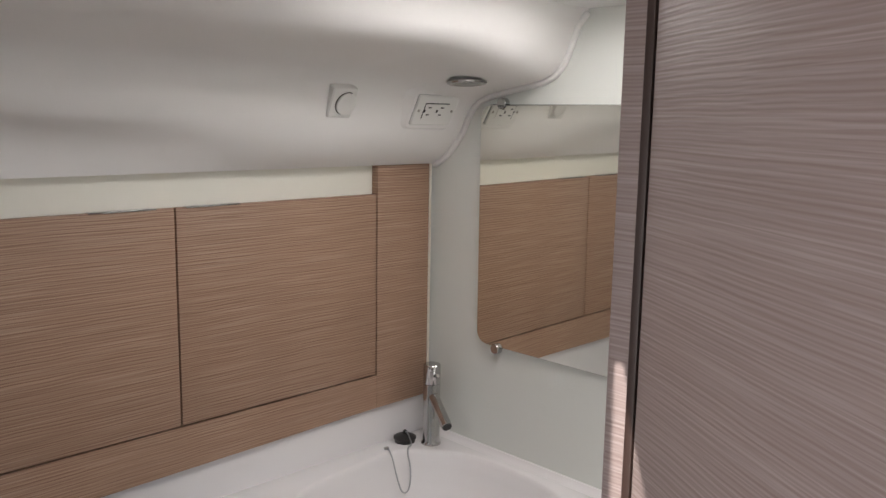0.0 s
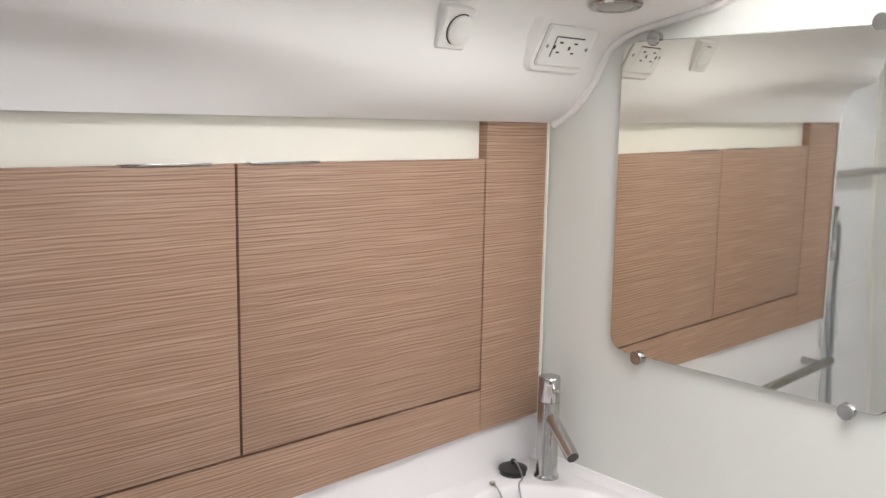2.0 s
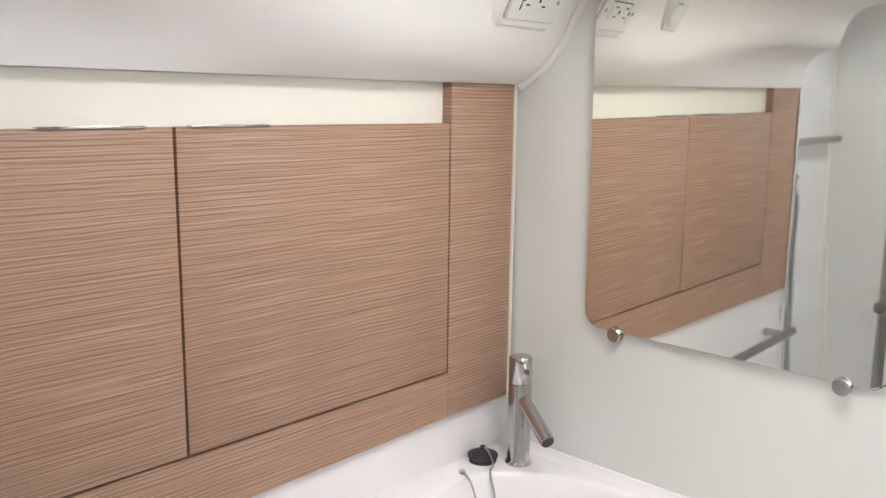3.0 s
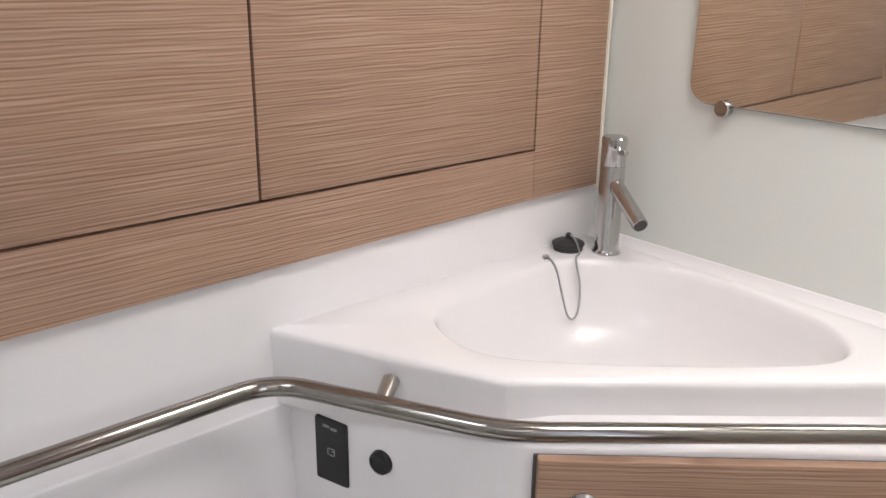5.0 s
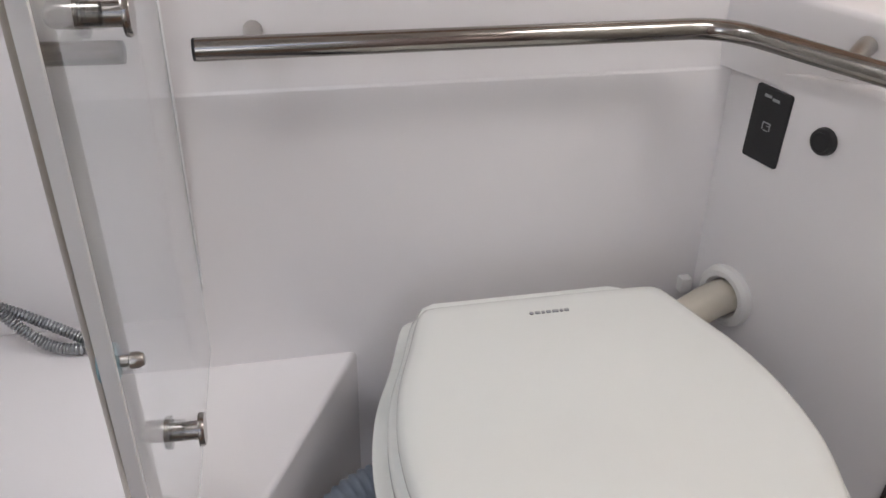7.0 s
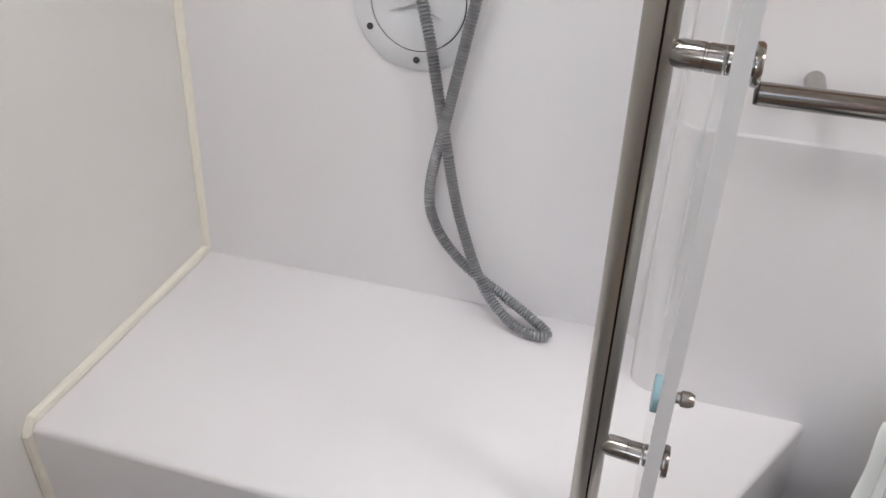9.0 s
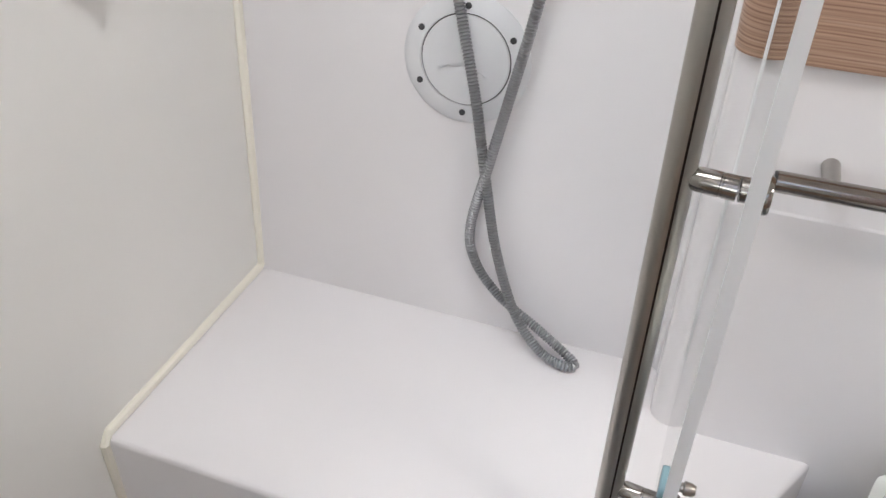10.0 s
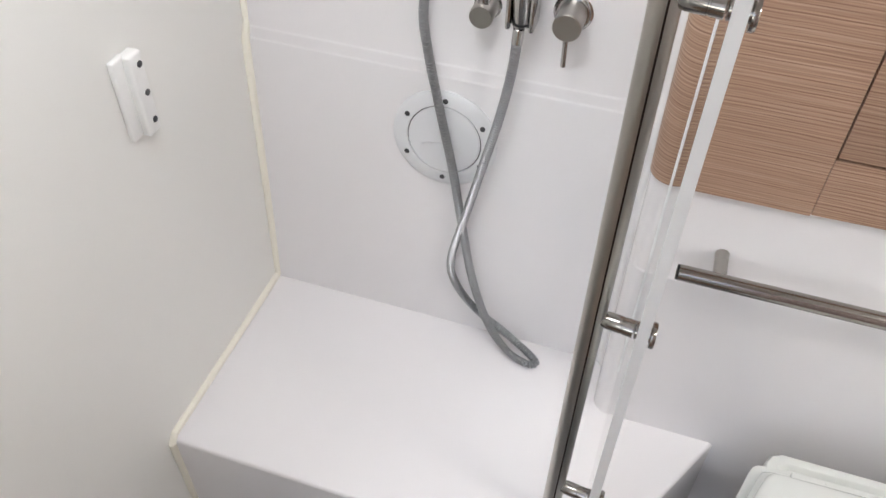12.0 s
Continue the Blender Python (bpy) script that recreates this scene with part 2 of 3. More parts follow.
def sweep(path, radius, n=12, cap=True, bm=None):
    """A tube along a path; radius is a number, or a function of the index."""
    path = [Vector(p) for p in path]
    loops, up = [], None
    for i, p in enumerate(path):
        d = (path[min(i + 1, len(path) - 1)] - path[max(i - 1, 0)]).normalized()
        if up is None:
            up = d.orthogonal().normalized()
        up = (up - d * up.dot(d)).normalized()
        side = d.cross(up)
        r = radius(i) if callable(radius) else radius
        loops.append([p + (up * math.cos(2 * math.pi * k / n) + side * math.sin(2 * math.pi * k / n)) * r for k in range(n)])
    return loft(loops, True, cap, cap, bm)


def round_rect(w, h, r, n=6):
    pts = []
    for cx, cy, a in ((w / 2 - r, h / 2 - r, 0), (-w / 2 + r, h / 2 - r, 90), (-w / 2 + r, -h / 2 + r, 180), (w / 2 - r, -h / 2 + r, 270)):
        for i in range(n + 1):
            t = radians(a + 90 * i / n)
            pts.append((cx + r * math.cos(t), cy + r * math.sin(t)))
    return pts


def plate(w, h, r, t, bev=0.0, m=None, bm=None):
    """A rounded plate in its own xy plane, t thick in +z, its front edge eased."""
    pts = round_rect(w, h, r)
    loops = [[(x, y, 0) for x, y in pts], [(x, y, t - bev) for x, y in pts]]
    if bev:
        loops.append([(x * (1 - 2 * bev / w), y * (1 - 2 * bev / h), t) for x, y in pts])
    own = loft(loops)
    if m is not None:
        own.transform(m)
    return own if bm is None else merge(bm, own)


def facing(p, normal, up=(0, 0, 1)):
    """The pose at p whose z is the normal and whose y points up as far as it can."""
    z = Vector(normal).normalized()
    x = Vector(up).cross(z).normalized()
    y = z.cross(x)
    return Matrix(((x.x, y.x, z.x, p[0]), (x.y, y.y, z.y, p[1]), (x.z, y.z, z.z, p[2]), (0, 0, 0, 1)))


# ---- structure ----
S = "structure"
WX, WL = 0.73, -1.56          # the mirror's bulkhead and the shower's bulkhead
RIM = 0.885                   # top of the washbasin unit
SEAT = 0.345                  # top of the shower seat

bm = bmesh.new()
box(-1.7, 1.5, -3.6, -1.06, -0.05, 0.0, bm=bm)
thing("floor_saloon", bm, FLOORING, "dark teak-look cabin sole outside the doorway", "floor", kind=S)
thing("floor", box(-1.6, WX + 0.03, -1.06, 0.32, -0.05, 0.0), NONSKID, "grey non-skid shower tray floor", "floor", kind=S)

# bulkheads
thing("wall_east", box(WX, WX + 0.03, -1.06, 0.32, 0, 2.0), LAMINATE, "pale grey-green laminate bulkhead behind the mirror", "wall", kind=S)
thing("wall_west", box(WL - 0.03, WL, -1.06, 0.32, 0, 2.0), LAMINATE_WEST, "pale beige laminate bulkhead beside the shower seat", "wall", kind=S)
bm = box(0.03, WX, -1.09, -1.052, 0, 2.0)
box(WL, -1.12, -1.09, -1.052, 0, 2.0, bm=bm)
box(-1.12, 0.03, -1.09, -1.052, 1.95, 2.0, bm=bm)
thing("wall_south", bm, LAMINATE, "laminate bulkhead with the doorway", "wall", kind=S)


# hull side: apron, ledge and leaning lower panel behind the toilet; a rounded return leads back to the shower's wall
LOW = [(-0.014, 0.0), (-0.014, 0.33), (0.0058, 0.752), (0.0061, 0.760), (0.0064, 0.7615), (0.0080, 0.7637), (0.0084, 0.7655), (0.0100, 0.775), (0.0113, 0.783), (0.0124, 0.792), (0.013, 0.80), (0.013, 0.985), (0.0305, 1.010), (0.0305, 1.99)]
UP = [(0.118, 0.0), (0.118, SEAT), (0.1606, 0.960), (0.1611, 0.9685), (0.1614, 0.9700), (0.1628, 0.9722), (0.1632, 0.974), (0.1644, 0.992), (0.1647, 0.9935), (0.1661, 0.9957), (0.1665, 0.9975), (0.1671, 1.006), (0.171, 1.05), (0.190, 1.99)]
LEVELS = sorted({z for y, z in LOW} | {z for y, z in UP})


def depth(prof, z):
    for (ya, za), (yb, zb) in zip(prof, prof[1:]):
        if za <= z <= zb:
            return ya + (yb - ya) * (z - za) / (zb - za)
    return prof[-1][0]


def side_loop(x, s):
    """The hull side's section at x; s runs from the toilet's panel (0) to the shower's wall (1)."""
    pts = [(x, (1 - s) * depth(LOW, z) + s * depth(UP, z), z) for z in LEVELS]
    return pts + [(x, 0.32, 1.99), (x, 0.32, 0.0)]


loops = [side_loop(WX, 0)]
for i in range(11):
    a = radians(9 * i)
    loops.append(side_loop(-0.728 - 0.036 * math.sin(a), 0.26 * (1 - math.cos(a))))
for dx, s in ((-0.0005, 0.60), (-0.001, 0.86), (-0.004, 0.93), (-0.012, 0.975), (-0.03, 1.0)):
    loops.append(side_loop(-0.764 + dx, s))
loops.append(side_loop(WL, 1))
thing("wall_north", loft(loops), GELCOAT, "glossy white moulded hull side behind toilet and shower", "wall", kind=S, angle=50)

# deckhead: the soffit over the cabinet, swept along x, then the flat ceiling with its hatch opening
SOFFIT = [(0.06, 1.617), (-0.004, 1.617), (-0.03, 1.630), (-0.059, 1.651), (-0.085, 1.677), (-0.108, 1.708), (-0.124, 1.740), (-0.142, 1.765),
          (-0.169, 1.783), (-0.205, 1.795), (-0.250, 1.804), (-0.31, 1.815), (-0.36, 1.824), (-0.392, 1.838), (-0.415, 1.862), (-0.430, 1.892), (-0.45, 1.945), (-0.475, 1.972)]
# away from the bulkhead its face stands steeper and meets the ceiling higher up
STEEP = [(0.06, 1.617), (-0.004, 1.617), (-0.03, 1.628), (-0.058, 1.647), (-0.082, 1.672), (-0.098, 1.700), (-0.108, 1.735), (-0.115, 1.772),
         (-0.123, 1.803), (-0.140, 1.828), (-0.175, 1.842), (-0.25, 1.852), (-0.32, 1.860), (-0.37, 1.868), (-0.405, 1.885), (-0.425, 1.908), (-0.45, 1.950), (-0.475, 1.972)]


# further along, its lower part steps back under a crease that runs out towards the switch
CREASED = [(0.06, 1.617), (-0.004, 1.617), (-0.011, 1.652), (-0.021, 1.690), (-0.042, 1.716), (-0.082, 1.731), (-0.106, 1.740), (-0.115, 1.766),
           (-0.127, 1.803), (-0.143, 1.832), (-0.180, 1.853), (-0.25, 1.866), (-0.31, 1.872), (-0.345, 1.882), (-0.37, 1.903), (-0.40, 1.930), (-0.44, 1.957), (-0.475, 1.972)]


def smooth_step(s):
    s = max(0.0, min(1.0, s))
    return s * s * (3 - 2 * s)


def soffit_at(x):
    k, s = smooth_step((x + 0.40) / 0.75), smooth_step((x - 0.36) / 0.32)
    drop = 0.030 * max(0.0, min(1.0, (x + 0.40) / 0.5)) * (1 - k)
    creased = [(y, z - drop * (3 <= i <= 6)) for i, (y, z) in enumerate(CREASED)]
    steep = [(a[0] + (b[0] - a[0]) * k, a[1] + (b[1] - a[1]) * k) for a, b in zip(creased, STEEP)]
    return [(a[0] + (b[0] - a[0]) * s, a[1] + (b[1] - a[1]) * s) for a, b in zip(steep, SOFFIT)]


def soffit_z(x, y):
    prof = soffit_at(x)
    for (ya, za), (yb, zb) in zip(prof[1:], prof[2:]):
        if yb <= y <= ya:
            return za + (zb - za) * (y - ya) / (yb - ya)
    return prof[-1][1]


bm = bmesh.new()
loops = []
for x in [WX - 0.02 * i for i in range(21)] + [WX - 0.4 - 1.052 * i / 30 for i in range(1, 31)]:
    loops.append([(x, y, z) for y, z in soffit_at(x)[1:]] + [(x, -0.475, 2.0), (x, 0.06, 2.0)])
loft(loops, bm=bm)
box(-0.722, WX, -0.002, 0.06, 1.6175, 1.630, bm=bm)
thing("ceiling_soffit", bm, DECKHEAD, "white moulded deckhead soffit curving over the cabinet", "ceiling", kind=S, angle=60)
bm = sweep([(WX - 0.003, y - 0.002, z - 0.004) for y, z in SOFFIT[1:]], 0.008, 8)
thing("trim", bm, DECKHEAD, "white moulded lip along the soffit's end", "trim", kind=S)
bm = bmesh.new()
for x0, x1, y0, y1 in ((WL, -1.37, -1.06, 0.32), (-1.37, -0.93, -1.06, -0.72), (-1.37, -0.93, -0.28, 0.32), (-0.93, -0.722, -1.06, 0.32),
                       (-0.722, 0.06, -1.06, -0.475), (0.54, WX, -1.06, -0.475), (0.06, 0.54, -1.06, -0.88), (0.06, 0.54, -0.52, -0.475)):
    box(x0, x1, y0, y1, 1.975, 2.02, bm=bm)
thing("ceiling", bm, DECKHEAD, "white deckhead with a hatch opening and an added lamp opening over the shower", "ceiling", kind=S)
# unseen covers added above both lamp openings to block the sun
for x0, x1, y0, y1 in ((0.06, 0.54, -0.88, -0.52), (-1.37, -0.93, -0.72, -0.28)):
    bm = box(x0 - 0.03, x1 + 0.03, y0 - 0.03, y1 + 0.03, 2.058, 2.075, 0.003)
    for a0, a1, b0, b1 in ((x0 - 0.03, x0, y0 - 0.03, y1 + 0.03), (x1, x1 + 0.03, y0 - 0.03, y1 + 0.03), (x0, x1, y0 - 0.03, y0), (x0, x1, y1, y1 + 0.03)):
        box(a0, a1, b0, b1, 2.0205, 2.0575, bm=bm)
    thing("sun_cover", bm, PLASTIC, "unseen cover added to keep the sun out of a lamp opening", "hatch", kind=S)

# unseen stand-in saloon behind the camera, with openings for the added lamps
bm = box(-1.7, -1.66, -3.6, -1.32, 0, 2.05)
box(-1.7, -1.66, -1.32, -1.09, 0, 1.26, bm=bm)
box(-1.7, -1.66, -1.32, -1.09, 1.90, 2.05, bm=bm)
box(-1.7, -1.66, -1.09, -1.06, 0, 2.05, bm=bm)
box(1.5, 1.54, -3.6, -1.06, 0, 2.05, bm=bm)
box(-1.7, -1.6, -3.64, -3.6, 0, 2.05, bm=bm)
box(-0.7, 1.54, -3.64, -3.6, 0, 2.05, bm=bm)
box(-1.6, -0.7, -3.64, -3.6, 0, 1.05, bm=bm)
box(-1.6, -0.7, -3.64, -3.6, 1.95, 2.05, bm=bm)
thing("enclosure_walls", bm, LAMINATE, "unseen stand-in walls outside the doorway with openings for added light", "wall", kind=S)
# unseen ceiling; its openings are cut to let chosen patches of sun through
bm = bmesh.new()
for x0, x1, y0, y1 in ((-1.7, -1.1, -3.6, -1.06), (-0.1, 1.5, -3.6, -1.06), (-1.1, -0.1, -3.6, -2.8), (-1.1, -0.1, -1.75, -1.45), (-0.345, -0.1, -1.45, -1.38), (-0.56, -0.375, -1.45, -1.38), (-0.54, -0.1, -1.38, -1.06)):
    box(x0, x1, y0, y1, 2.0, 2.04, bm=bm)
# an added wedge-shaped slot shapes the sun patch on the door's hinge side
prism([(-1.1, -1.06), (-0.54, -1.06), (-0.54, -1.148), (-1.03, -1.241), (-1.1, -1.255)], 2.0, 2.04, bm=bm)
prism([(-1.1, -1.45), (-1.1, -1.457), (-0.606, -1.19), (-0.54, -1.16), (-0.54, -1.38), (-0.56, -1.38), (-0.56, -1.45)], 2.0, 2.04, bm=bm)
thing("enclosure_ceiling", bm, DECKHEAD, "unseen added deckhead whose openings shape the sun patches", "ceiling", kind=S)

# beads of sealant
bm = loft([[(WX, y, RIM + 0.016), (WX - 0.004, y, RIM + 0.015), (WX - 0.009, y, RIM + 0.006), (WX - 0.020, y, RIM - 0.001), (WX, y, RIM - 0.004)] for y in (-0.80, 0.03)])
thing("trim", bm, GELCOAT, "white moulded upstand along the washbasin", "trim", kind=S)
bm = sweep([(WL + 0.004, -0.36, 0.0), (WL + 0.004, -0.364, SEAT - 0.01), (WL + 0.004, -0.352, SEAT + 0.004), (WL + 0.004, 0.11, SEAT + 0.004), (WL + 0.004, 0.121, SEAT + 0.012),
            (WL + 0.004, 0.155, 0.972), (WL + 0.004, 0.172, 1.004), (WL + 0.004, 0.187, 1.97)], 0.009, 8)
thing("trim", bm, SEALANT, "cream sealant bead round the shower seat", "trim", kind=S)
thing("trim", box(0.7155, 0.7195, -0.004, 0.03, 0.985, 1.617), SEALANT, "thin pale edge strip beside the cabinet", "trim", kind=S)

# ---- wall cabinet ----
cab = base("wall_cabinet", (0, 0.03, 0.985), "oak veneer wall cabinet with two flush doors", "cabinet")
# the end pillar wraps round the corner into the shower
plan = [(-0.5215, 0.0)] + [(-0.730 - 0.038 * math.sin(radians(9 * i)), 0.038 * (1 - math.cos(radians(9 * i)))) for i in range(11)] + [(-0.768, 0.155), (-0.758, 0.155), (-0.758, 0.05), (-0.73, 0.03), (-0.5215, 0.03)]
bm = loft([[(x, y, z) for x, y in plan] for z in (0.969, 1.617)])
part("pillar", bm, OAK, cab, "oak end pillar with a rounded corner", angle=30)
bm = box(0.5385, 0.7155, 0.0, 0.03, 0.990, 1.617, 0.0015)
part("pillar", bm, OAK, cab)
bm = loft([[(x, y, z) for y, z in ((0.0, z0), (0.0, 1.078), (0.03, 1.078), (0.03, z0))] for x, z0 in ((-0.5205, 0.972), (0.5375, 0.991))])
part("bottom_rail", bm, OAK, cab)
part("niche_panel", box(-0.5215, 0.5385, 0.0225, 0.0295, 1.5405, 1.6165), NICHE, cab, "cream panel above the doors")
# near-black sheet puts the shade of the door gaps into colour
part("gap_backing", box(-0.5215, 0.5385, 0.0262, 0.0292, 1.07, 1.540), SHADOW_GAP, cab, "black sheet painting the shade in the door gaps")
for x0, x1, h0, h1 in ((-0.5185, -0.002, -0.176, -0.041), (0.002, 0.5345, 0.023, 0.149)):
    door = part("door", box(x0, x1, 0.0, 0.018, 1.082, 1.545, 0.0012), OAK, cab)
    bm = box(h0, h1, -0.0035, 0.012, 1.5455, 1.5472, 0.0006)
    box(h0, h1, -0.0035, -0.0022, 1.5440, 1.5472, 0.0004, bm=bm)
    part("handle", bm, CHROME, door, "slim chrome lip handle")

# ---- washbasin unit ----
OUT = [(-0.002, 0.034), (0.163, -0.314), (WX, -0.792), (WX, 0.034)]
BOWL = [(0.186, -0.235), (0.200, -0.135), (0.240, -0.078), (0.390, -0.060), (0.555, -0.046), (0.612, -0.088), (0.685, -0.19), (0.694, -0.36), (0.668, -0.50), (0.595, -0.568), (0.505, -0.545), (0.270, -0.335)]
CEN = Vector((0.43, -0.27))


def star(poly, angles):
    out = []
    for a in angles:
        d = Vector((math.cos(a), math.sin(a)))
        best = None
        for p, q in zip(poly, poly[1:] + poly[:1]):
            p, e = Vector(p) - CEN, Vector(q) - Vector(p)
            det = d.x * -e.y + e.x * d.y
            if abs(det) < 1e-9:
                continue
            s = (p.x * -e.y + e.x * p.y) / det
            u = (d.x * p.y - d.y * p.x) / det
            if s > 0 and -1e-6 <= u <= 1 + 1e-6 and (best is None or s > best):
                best = s
        out.append(best)
    return out


def ease(poly, n=10):
    """A closed smooth curve through the middles of the sides."""
    P = [Vector(p) for p in poly]
    out = []
    for i, b in enumerate(P):
        a, c = (P[i - 1] + b) / 2, (b + P[(i + 1) % len(P)]) / 2
        for k in range(n):
            t = k / n
            out.append(tuple(a * (1 - t) ** 2 + b * 2 * t * (1 - t) + c * t * t))
    return out


ANG = sorted([2 * math.pi * i / 150 for i in range(150)] + [math.atan2(y - CEN.y, x - CEN.x) % (2 * math.pi) for x, y in OUT])
ro, rb = star(OUT, ANG), star(ease(BOWL), ANG)


def ring(radii, z, shift=0.0, factor=1.0):
    return [(CEN.x + (r * factor + shift) * math.cos(a), CEN.y + (r * factor + shift) * math.sin(a), z) for r, a in zip(radii, ANG)]


vanity = base("washbasin_unit", (0.3, -0.1, 0.0), "white moulded corner washbasin unit over an oak locker", "washbasin")
loops = [ring(ro, 0.766, -0.004), ring(ro, 0.86, -0.002), ring(ro, RIM - 0.010), ring(ro, RIM - 0.003, -0.003), ring(ro, RIM, -0.010),
         ring(rb, RIM, 0.010), ring(rb, RIM - 0.001, 0.005), ring(rb, RIM - 0.004, 0.001), ring(rb, RIM - 0.012, -0.003), ring(rb, RIM - 0.04, -0.009, 0.99), ring(rb, RIM - 0.075, -0.014, 0.965),
         ring(rb, RIM - 0.105, -0.018, 0.92), ring(rb, RIM - 0.130, -0.022, 0.85), ring(rb, RIM - 0.148, -0.025, 0.75), ring(rb, RIM - 0.160, -0.025, 0.60), ring(rb, RIM - 0.167, -0.02, 0.42), ring(rb, RIM - 0.170, -0.01, 0.25), ring(rb, RIM - 0.172, 0.0, 0.09)]
part("basin", loft(loops, cap0=False), GELCOAT, vanity, angle=60)
BODY = [(0.022, 0.034, 0.774), (0.136, -0.374, 0.832), (0.155, -0.391, 0.834), (WX, -0.904, 0.834), (WX, 0.034, 0.774)]
INNER = [(CEN.x + 0.68 * (x - CEN.x), CEN.y + 0.68 * (y - CEN.y), z) for x, y, z in BODY[:3]] + [(0.71, -0.72, 0.834), (0.71, 0.0, 0.774)]
bm = loft([[(x, y, 0.0) for x, y, z in BODY], BODY, INNER], cap1=False)
bmesh.ops.bevel(bm, geom=[e for e in bm.edges if max(v.co.z for v in e.verts) > 0.7 and not any((v.co - Vector(p)).length < 1e-5 for v in e.verts for p in INNER)], offset=0.010, segments=3, profile=0.5, affect="EDGES", clamp_overlap=True)
part("lower_body", bm, GELCOAT, vanity, angle=50)
# the oak locker door stands in the diagonal front
D0, DU = Vector((0.140, -0.3785, 0)), Vector((0.283, -0.254, 0)).normalized()
DN = Vector((DU.y, -DU.x, 0))
if DN.y > 0:
    DN = -DN


def on_front(u, z, n=0.0):
    p = D0 + DU * u + DN * n
    return Vector((p.x, p.y, z))


def front_slab(u0, u1, z0, z1, n0, n1, r):
    own = box(u0, u1, n0, n1, z0, z1, r)
    m = Matrix(((DU.x, DN.x, 0, D0.x), (DU.y, DN.y, 0, D0.y), (0, 0, 1, 0), (0, 0, 0, 1)))
    own.transform(m)
    return own


part("edge_strip", front_slab(0.0065, 0.70, 0.10, 0.8205, 0.001, 0.006, 0.001), GASKET, vanity, "dark gasket round the locker door")
locker = part("door", front_slab(0.011, 0.69, 0.11, 0.822, 0.004, 0.020, 0.003), OAK, vanity, "oak veneer locker door")
k = on_front(0.068, 0.758, 0.02)
latch = part("latch_ring", lathe([(0.0135, 0.0), (0.020, 0.0), (0.021, 0.004), (0.018, 0.008), (0.0145, 0.008), (0.0135, 0.004)], 28, axis(k, DN), cap0=False, cap1=False), CHROME, locker, "chrome push latch")
part("latch_button", lathe([(0.0136, 0.0), (0.0136, 0.003), (0.011, 0.006), (0.004, 0.0068)], 24, axis(k, DN)), BLACK, locker, "dark push button")

# mixer tap
TAP = Vector((0.662, -0.076, RIM))
tap = base("mixer_tap", TAP, "chrome pillar mixer tap in the washbasin's corner", "tap")
part("body", lathe([(0.0265, 0), (0.0265, 0.003), (0.025, 0.005), (0.0225, 0.010), (0.0225, 0.163), (0.0222, 0.1645)], 32, Matrix.Translation(TAP)), CHROME, tap)
part("head", lathe([(0.0215, 0.1645), (0.0225, 0.166), (0.0225, 0.214), (0.0205, 0.2165)], 32, Matrix.Translation(TAP)), CHROME, tap)
sd = Vector((-0.38, -0.92, 0)).normalized()
s0, s1 = TAP + Vector((0, 0, 0.140)), TAP + sd * 0.108 + Vector((0, 0, 0.083))
part("spout", rod(s0, s1, 0.0138, 24, 0.001), CHROME, tap)
part("aerator", rod(s1 - (s1 - s0).normalized() * 0.001, s1 + (s1 - s0).normalized() * 0.002, 0.0118, 20), RUBBER, tap)
part("lever", rod(TAP + sd * 0.018 + Vector((0, 0, 0.190)), TAP + sd * 0.042 + Vector((0, 0, 0.196)), 0.005, 14, 0.001), CHROME, tap)

# plug and its chain
PL = Vector((0.618, -0.022, RIM))
plug = base("basin_plug", PL, "dark rubber basin plug lying on the rim", "plug")
part("stopper", lathe([(0.027, 0), (0.0275, 0.008), (0.030, 0.010), (0.030, 0.014), (0.020, 0.019), (0.006, 0.022), (0.006, 0.030), (0.003, 0.032)], 28, Matrix.Translation(PL)), RUBBER, plug)
chain = spline([PL + Vector((0.0, 0.0, 0.030)), PL + Vector((-0.006, -0.020, 0.026)), PL + Vector((-0.010, -0.036, 0.006)), (0.590, -0.066, 0.8875), (0.578, -0.078, 0.878), (0.576, -0.090, 0.845), (0.570, -0.096, 0.805), (0.556, -0.098, 0.787), (0.540, -0.096, 0.797),
                (0.528, -0.090, 0.840), (0.528, -0.076, 0.876), (0.532, -0.062, 0.8885), (0.540, -0.046, RIM + 0.005), (0.548, -0.036, RIM + 0.005)], 0.0022)
part("chain", sweep(chain, lambda i: 0.0024 if i % 2 else 0.0013, 6), HOSE_METAL, plug, "fine steel ball chain")
part("chain_clip", rod(chain[-1] + Vector((-0.010, 0.003, 0.0)), chain[-1], 0.0045, 10, 0.001), SATIN, plug)

# ---- mirror ----
MY0, MY1, MZ0, MZ1 = -0.704, -0.178, 1.172, 1.768
mir = base("wall_mirror", (WX, -0.44, 1.47), "frameless wall mirror with rounded corners on four chrome clips", "mirror")
MM = facing((WX - 0.0075, (MY0 + MY1) / 2, (MZ0 + MZ1) / 2), (-1, 0, -0.0078))
part("mirror_pane", plate(MY1 - MY0, MZ1 - MZ0, 0.032, 0.005, 0.0012, MM), MIRROR, mir)
part("backing", plate(MY1 - MY0 + 0.003, MZ1 - MZ0 + 0.003, 0.033, 0.0045, 0, facing((WX - 0.001, (MY0 + MY1) / 2, (MZ0 + MZ1) / 2), (-1, 0, 0))), BLACK, mir, "dark mirror edge")
